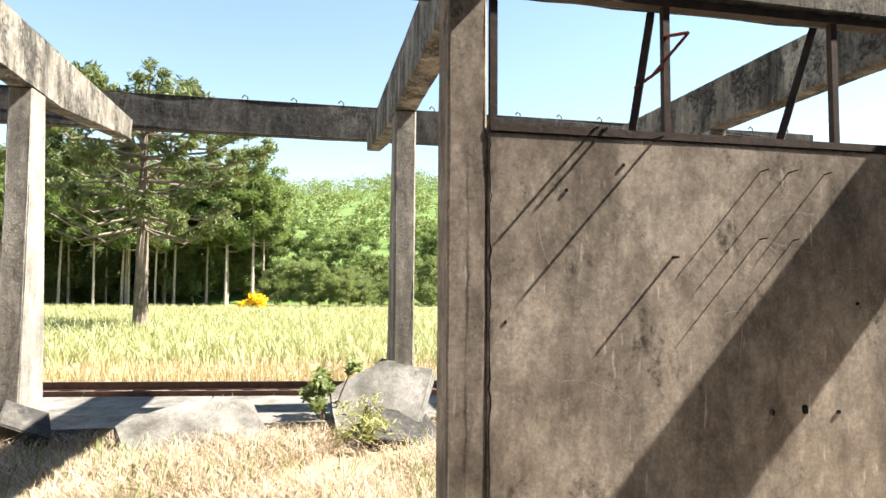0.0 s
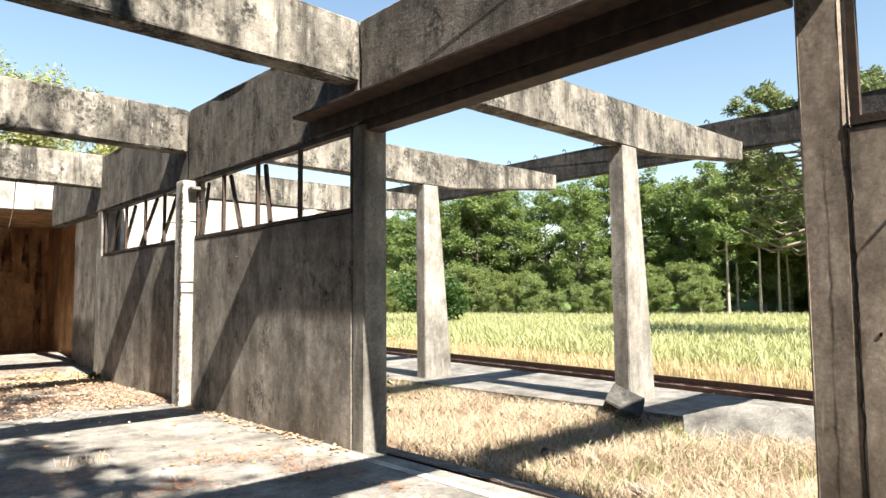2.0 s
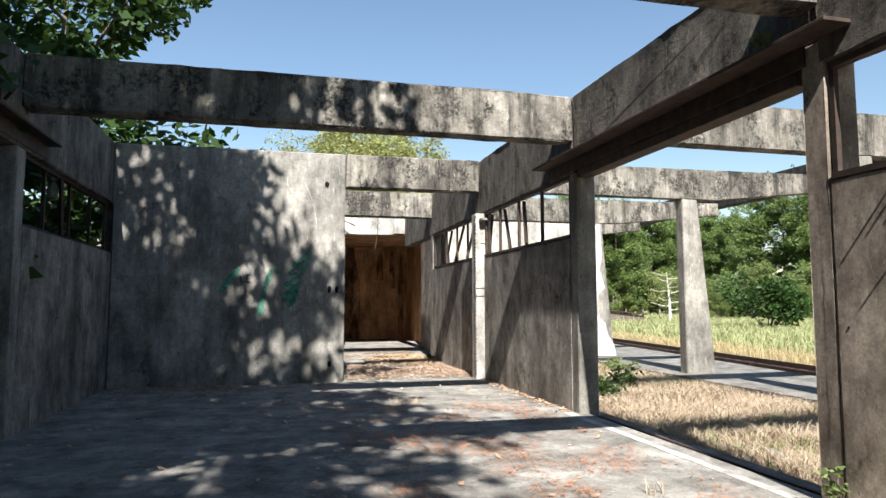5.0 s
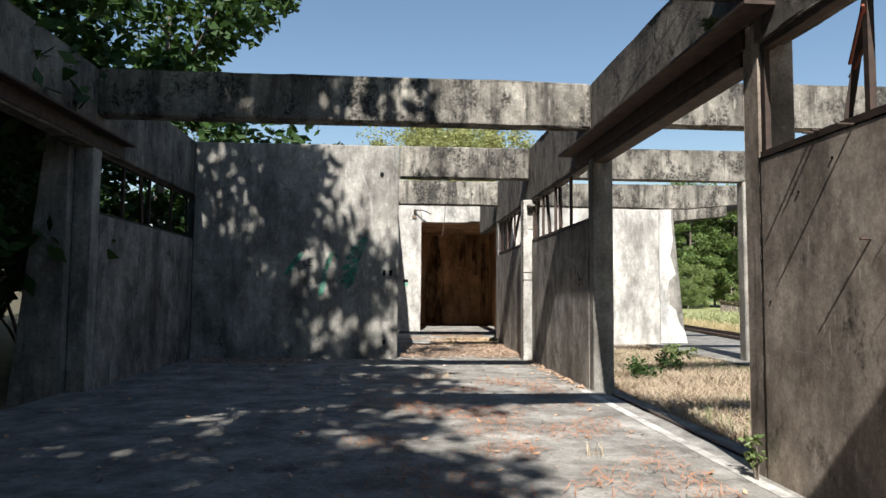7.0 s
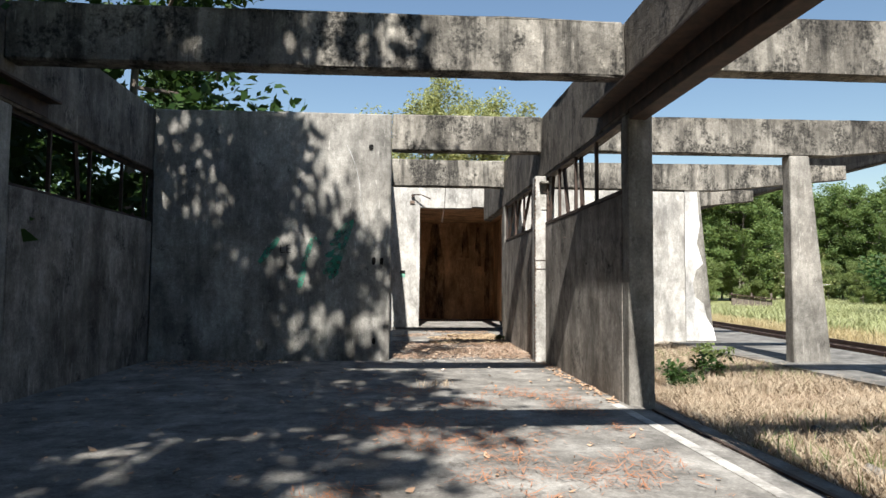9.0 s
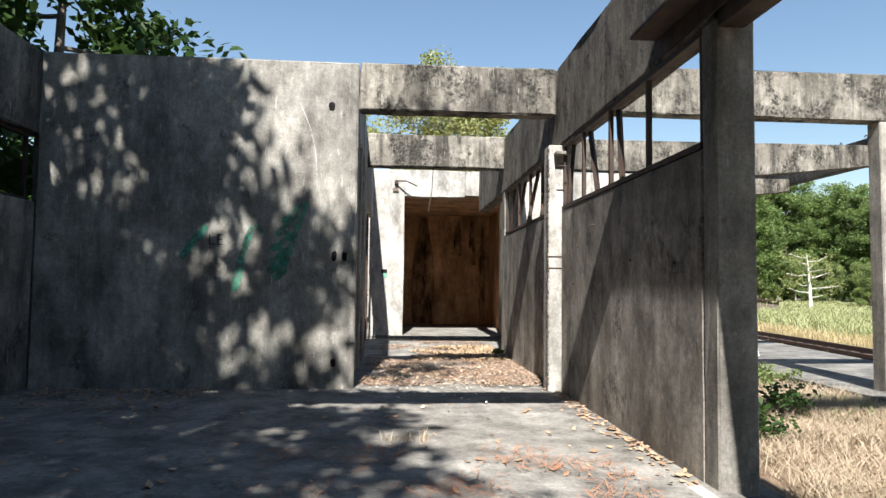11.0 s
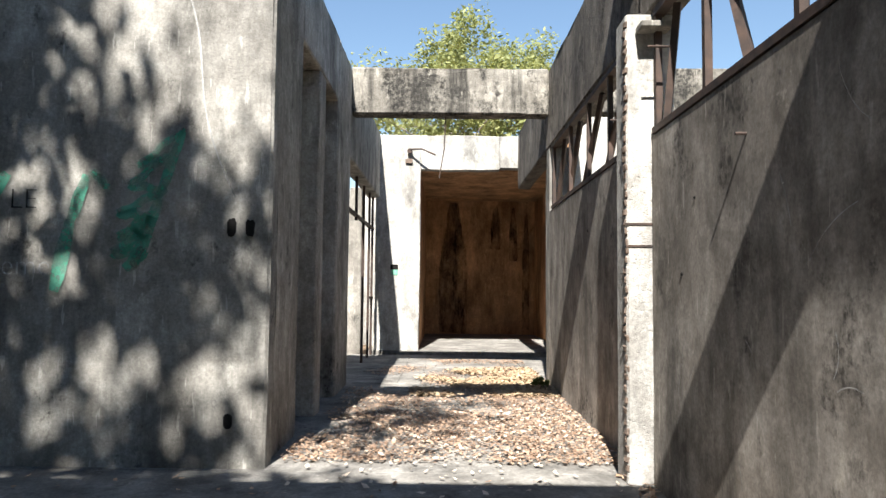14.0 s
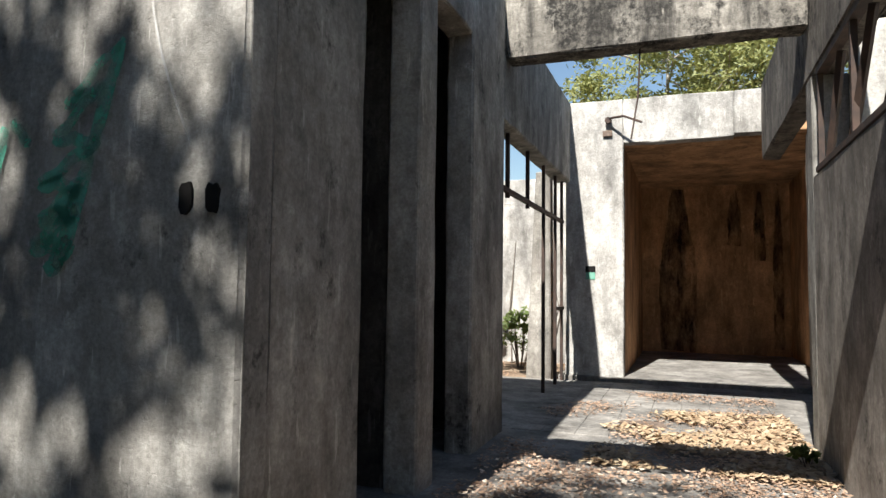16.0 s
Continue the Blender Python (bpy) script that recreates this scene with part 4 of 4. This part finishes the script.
M_SPRAY = sprayed()
ZIGZAG = ((-3.1, 2.28), (-3.41, 2.02), (-3.2, 2.1), (-3.47, 1.88), (-3.21, 1.86), (-3.54, 1.69), (-3.3, 1.68), (-3.53, 1.53), (-3.32, 1.58), (-3.57, 1.42), (-3.34, 1.44), (-3.48, 1.31))
STROKES = [(*a, *b, 0.022 + 0.002 * i) for i, (a, b) in enumerate(zip(ZIGZAG, ZIGZAG[1:]))]
STROKES += [(-3.11, 2.26, -3.27, 1.78, 0.035), (-3.26, 1.8, -3.42, 1.32, 0.045), (-3.76, 1.95, -3.86, 1.62, 0.04), (-3.86, 1.64, -3.95, 1.15, 0.05), (-3.72, 1.98, -3.6, 1.86, 0.025), (-4.3, 1.95, -4.6, 1.55, 0.05)]
for x0, z0, x1, z1, w in STROKES:
    n_s = 9
    pts = [(x0 + (x1 - x0) * k / n_s, -0.015, z0 + (z1 - z0) * k / n_s + 0.012 * math.sin(k * 1.3 + x0)) for k in range(n_s + 1)]
    ribbon("spray_stroke", pts, [w * (0.55 + 0.5 * math.sin(math.pi * (k + 0.5) / (n_s + 1))) for k in range(n_s + 1)], (0, 1, 0), M_SPRAY, "faded green spray-paint stroke on the wall", "graffiti")
pv = [(4.09, 3.37), (4.38, 3.37), (4.44, 2.6), (4.36, 2.2), (4.5, 1.75), (4.34, 1.6), (4.26, 1.3), (4.3, 1.0), (4.5, 0.85), (4.56, 0.55), (4.72, 0.3), (4.78, 0.02), (4.09, 0.02)]
bm = bmesh.new()
prism(bm, pv, 3.69, 3.718)
tagged(part("plaster_remnant", bm, M_PLASTER), "ragged white plaster left on the post", "plaster", "", "structure")

# ---- litter ----


def flakes(rng, spots, size, mat, name, label, narrow=0.6):
    vs, fs = [], []
    for x, y, z in spots:
        a = rng.uniform(0, 6.28)
        s = size * rng.uniform(0.5, 1.4)
        u = Vector((math.cos(a), math.sin(a), rng.uniform(-0.3, 0.3))) * s
        w = Vector((-math.sin(a), math.cos(a), rng.uniform(-0.4, 0.4))) * s * narrow
        c = Vector((x, y, z + 0.3 * s))
        i = len(vs)
        vs += [c - u, c + w, c + u + Vector((0, 0, 0.3 * s)), c - w]
        fs.append((i, i + 1, i + 2, i + 3))
    return tagged(new(name, cloud_mesh(name, vs, fs, mat)), label, "litter", "", "stuff")


lr = random.Random(31)
spots = []
while len(spots) < 17000:
    x, y = lr.uniform(-2.45, -0.02), lr.uniform(0.15, 6.6)
    if noise.noise(Vector((x * 1.3, y * 1.1, 5))) + 0.25 * (x + 1.2) + (0.35 if y < 2.8 else -0.15) + lr.uniform(-0.3, 0.3) > 0:
        spots.append((x, y, 0.004 + lr.random() * 0.025))
flakes(lr, spots, 0.017, M_LITTER, "leaf_litter", "brown fallen leaves covering the corridor floor")
M_TAN = leafmat("tan_leaf", (0.52, 0.41, 0.27), (0.26, 0.17, 0.10), 0.1)
spots = []
while len(spots) < 3800:
    x, y = lr.uniform(-1.7, -0.02), lr.uniform(2.9, 5.4)
    if noise.noise(Vector((x * 1.6, y * 1.6, 2))) + 0.5 * (x + 0.9) + lr.uniform(-0.2, 0.2) > -0.1:
        spots.append((x, y, 0.004 + lr.random() * 0.035))
flakes(lr, spots, 0.034, M_TAN, "tan_leaves", "drift of yellow-tan fallen leaves by the corridor wall", 0.55)
M_CHIP = leafmat("pale_chip", (0.62, 0.56, 0.48), (0.42, 0.36, 0.3), 0.0)
flakes(lr, [(lr.uniform(-2.3, -0.05), lr.gauss(1.3, 0.9), 0.015) for _ in range(900)], 0.022, M_CHIP, "plaster_chips", "pale plaster chips among the leaves", 0.7)
spots = [(lr.uniform(-6.1, -4.2), -0.1 - abs(lr.gauss(0, 0.6)), 0.004) for _ in range(420)]
spots += [(-0.03 - abs(lr.gauss(0, 0.09)), lr.uniform(-4.0, 0), 0.004) for _ in range(220)]
spots += [(lr.uniform(-6.1, -0.3), lr.uniform(-11, -0.2), 0.004) for _ in range(500)]
spots += [(lr.uniform(-6, -3), lr.uniform(8, 10.5), -0.1) for _ in range(500)]
flakes(lr, spots, 0.03, M_LITTER, "scattered_leaves", "scattered dry leaves on the hall floor")
spots = []
while len(spots) < 4500:
    x, y = lr.uniform(-3.0, -0.4), lr.uniform(-10.5, -3.0)
    if noise.noise(Vector((x * 1.5, y * 1.5, 9))) + lr.uniform(-0.25, 0.2) > 0.05:
        spots.append((x, y, 0.003))
flakes(lr, spots, 0.06, M_NEEDLE, "pine_needles", "rust-brown pine needles on the hall floor", 0.045)
blades(lr, [(-1.9 + lr.gauss(0, 0.15), -2.7 + lr.gauss(0, 0.05), 0) for _ in range(9)] + [(-1.0 + lr.gauss(0, 0.03), -7.4, 0) for _ in range(4)], 0.04, 0.12, 0.004, 5, M_HAY, "crack_grass", "dry grass tufts in the floor's cracks", "grass", 1.0)

bm = bmesh.new()
bm_box(bm, -0.2, 0.2, -0.11, 0.11, 0.0, 0.018)
rough(bm, 0.1, 0.006, 0.004)
bmesh.ops.transform(bm, matrix=pose(-1.35, 4.55, 0.012, 1.5, 1, 14), verts=bm.verts[:])
tagged(part("loose_board", bm, M_BRICK), "short reddish-brown board lying on the corridor floor", "board")

# pale line and grooves along the open bay
slab("edge_strip", [(-0.16, -0.06, -11.9, -3.95, -0.05, 0.005)], M_WHITE, "worn pale line along the hall floor's edge", "floor", amp=0.002, bevel=0.002)
tagged(box_part("floor_rail", (0.2, 0.24, -11.9, -4.2, -0.035, -0.012), M_STEEL, None), "rusted door guide rail in the strip", "rail", "", "structure")

# floor tiles of the corridor's end
floor = bpy.data.objects["floor"]
bm = bmesh.new()
bm_box(bm, -0.143, 0.143, -0.143, 0.143, -0.02, 0.004)
bmesh.ops.bevel(bm, geom=[e for e in bm.edges if all(v.co.z > 0 for v in e.verts)], offset=0.006, segments=1, affect="EDGES")
me = mesh_of("tile", bm, M_FLOOR)
for i in range(9):
    for j in range(12):
        if lr.random() < 0.08:
            continue
        ob = new("tile", me)
        ob.matrix_world = pose(-2.34 + i * 0.295, 4.1 + j * 0.295, lr.uniform(-0.001, 0.003), lr.uniform(-0.5, 0.5), lr.uniform(-0.5, 0.5), 0)
        ob.parent = floor

# ---- marks and stubs on the walls ----
wm = random.Random(77)
for y, z, ln in ((-9.68, 2.05, 0.07), (-9.86, 2.05, 0.08), (-10.1, 2.05, 0.06), (-9.66, 1.66, 0.07), (-9.88, 1.66, 0.05)):
    st = holder("rebar_stub", (0, y, z), "thin rusted rod end sticking out of the panel", "rod", "", "rod ends in the panel")
    bar_part("rod", (0.02, 0, 0), (-ln, 0, 0.004), 0.004, M_STEEL, st)
for x, y, z, w in ((0, -9.72, 0.69, 0.05), (0, -9.93, 0.70, 0.07), (0, -10.15, 0.68, 0.045), (0, -9.75, 0.2, 0.05), (0, -8.83, 2.05, 0.03), (0, -8.16, 1.2, 0.025), (0, -8.5, 1.9, 0.03), (0, -10.3, 1.3, 0.04), (0, -2.6, 1.5, 0.04), (0, -1.0, 1.7, 0.03), (0, -3.5, 1.45, 0.035), (0, 1.6, 1.75, 0.03), (0, -0.8, 1.3, 0.04)):
    hl = holder("chipped_hole", (x - 0.0045, y, z), "small chipped hole in the rendered panel", "hole", "", "chipped holes")
    painted_cavity("painted_cavity", hl, w * 0.55, 0.55 * w * wm.uniform(0.8, 1.4), wm, True)
w1 = bpy.data.objects["window_1"]
for a, b in (((0.03, -9.09, 2.8), (-0.06, -9.2, 2.8)), ((-0.06, -9.2, 2.8), (0.0, -9.0, 2.55)), ((0.03, -9.09, 2.62), (0.05, -8.93, 2.5))):
    bar_part("latch_bar", a, b, 0.01, M_RED, w1)


def stain(name, colour, lo, hi, most):
    n = Nodes(name, 0.95)
    tr_b = n.t.nodes.new("ShaderNodeBsdfTransparent")
    ms = n.t.nodes.new("ShaderNodeMixShader")
    n.link(n.ramp(n.noise(2.6, 9, n.mapped(2.2, 2.2, 0.7, 4), 0.75), lo, hi, 0.0, most), ms.inputs[0])
    n.link(tr_b.outputs[0], ms.inputs[1])
    n.link(n.bsdf.outputs[0], ms.inputs[2])
    n.link(ms.outputs[0], n.t.nodes["Material Output"].inputs["Surface"])
    return n.done(colour)


M_DAMP = stain("black_damp", (0.035, 0.026, 0.02), 0.40, 0.62, 0.9)
for x, z0, z1, w in ((-1.1, 3.35, 0.1, 0.34), (-0.05, 3.3, 2.2, 0.12), (0.4, 3.25, 1.9, 0.1), (0.72, 3.3, 0.2, 0.09)):
    n_s = 16
    pts = [(x + wm.uniform(-0.012, 0.012), 12.075, z0 + (z1 - z0) * k / n_s) for k in range(n_s + 1)]
    ribbon("damp_stain", pts, [w * (0.3 + 0.7 * min(1, k / 7)) * wm.uniform(0.93, 1.07) for k in range(n_s + 1)], (0, 1, 0), M_DAMP, "black damp streak down the ochre wall", "stain")
M_CHALK = stain("chalk", (0.7, 0.69, 0.66), 0.3, 0.6, 0.6)
for k in range(26):
    y0, z0 = wm.uniform(-10.6, -8.3), wm.uniform(0.3, 1.9)
    if k > 15:
        y0, z0 = wm.uniform(-3.6, -0.5), wm.uniform(0.3, 1.8)
    a, ln, cv = wm.uniform(0, 3.14), wm.uniform(0.1, 0.45), wm.uniform(-0.6, 0.6)
    pts = [(-0.013, y0 + math.cos(a + cv * q / 7) * ln * q / 7, z0 + math.sin(a + cv * q / 7) * ln * q / 7) for q in range(8)]
    if min(p[2] for p in pts) > 0.05 and max(p[2] for p in pts) < 2.15:
        ribbon("scratch", pts, [0.0022] * 8, (1, 0, 0), M_CHALK, "pale scratch in the rendered panel", "scratch")
pts = [(-3.22 + 0.05 * math.sin(k * 0.5) + 0.036 * k, -0.014, 3.5 - 0.13 * k) for k in range(14)]
ribbon("scratch", pts, [0.006] * 14, (0, 1, 0), M_CHALK, "long pale scratch running down to the switch hole", "scratch")


def written(text, x, z, size, mat, label):
    """Hand-scratched letters on the cross wall."""
    cu = bpy.data.curves.new("lettering", "FONT")
    cu.body, cu.size, cu.extrude = text, size, 0.001
    cu.offset = -0.004
    cu.materials.append(mat)
    ob = new("lettering", cu)
    ob.matrix_world = pose(x, -0.015, z, 90, 0, 0)
    tagged(ob, label, "lettering")


M_CHARCOAL = stain("charcoal", (0.04, 0.04, 0.04), 0.3, 0.6, 0.8)
written("eme", -4.32, 1.27, 0.2, M_CHALK, "faint chalk letters on the grey wall")
written("LE", -4.28, 1.72, 0.2, M_CHARCOAL, "dark scratched letters on the grey wall")

# undergrowth pressed against the wooded side
ug = random.Random(41)
for k in range(11):
    bush("undergrowth", (-8.6 - ug.random() * 1.6, -10.5 + k * 1.0 + ug.uniform(-0.3, 0.3), -0.15), 1.1, ug.uniform(2.0, 3.4), M_DARKLEAF, 240, 0.09, "dark leafy undergrowth outside the open bay", 200 + k, 10)
bush("hanging_branch", (-7.8, 7.2, 3.0), 1.3, 3.2, M_EUCA, 26, 0.06, "thin twiggy branches with yellowing leaves above the wall", 230, 22)
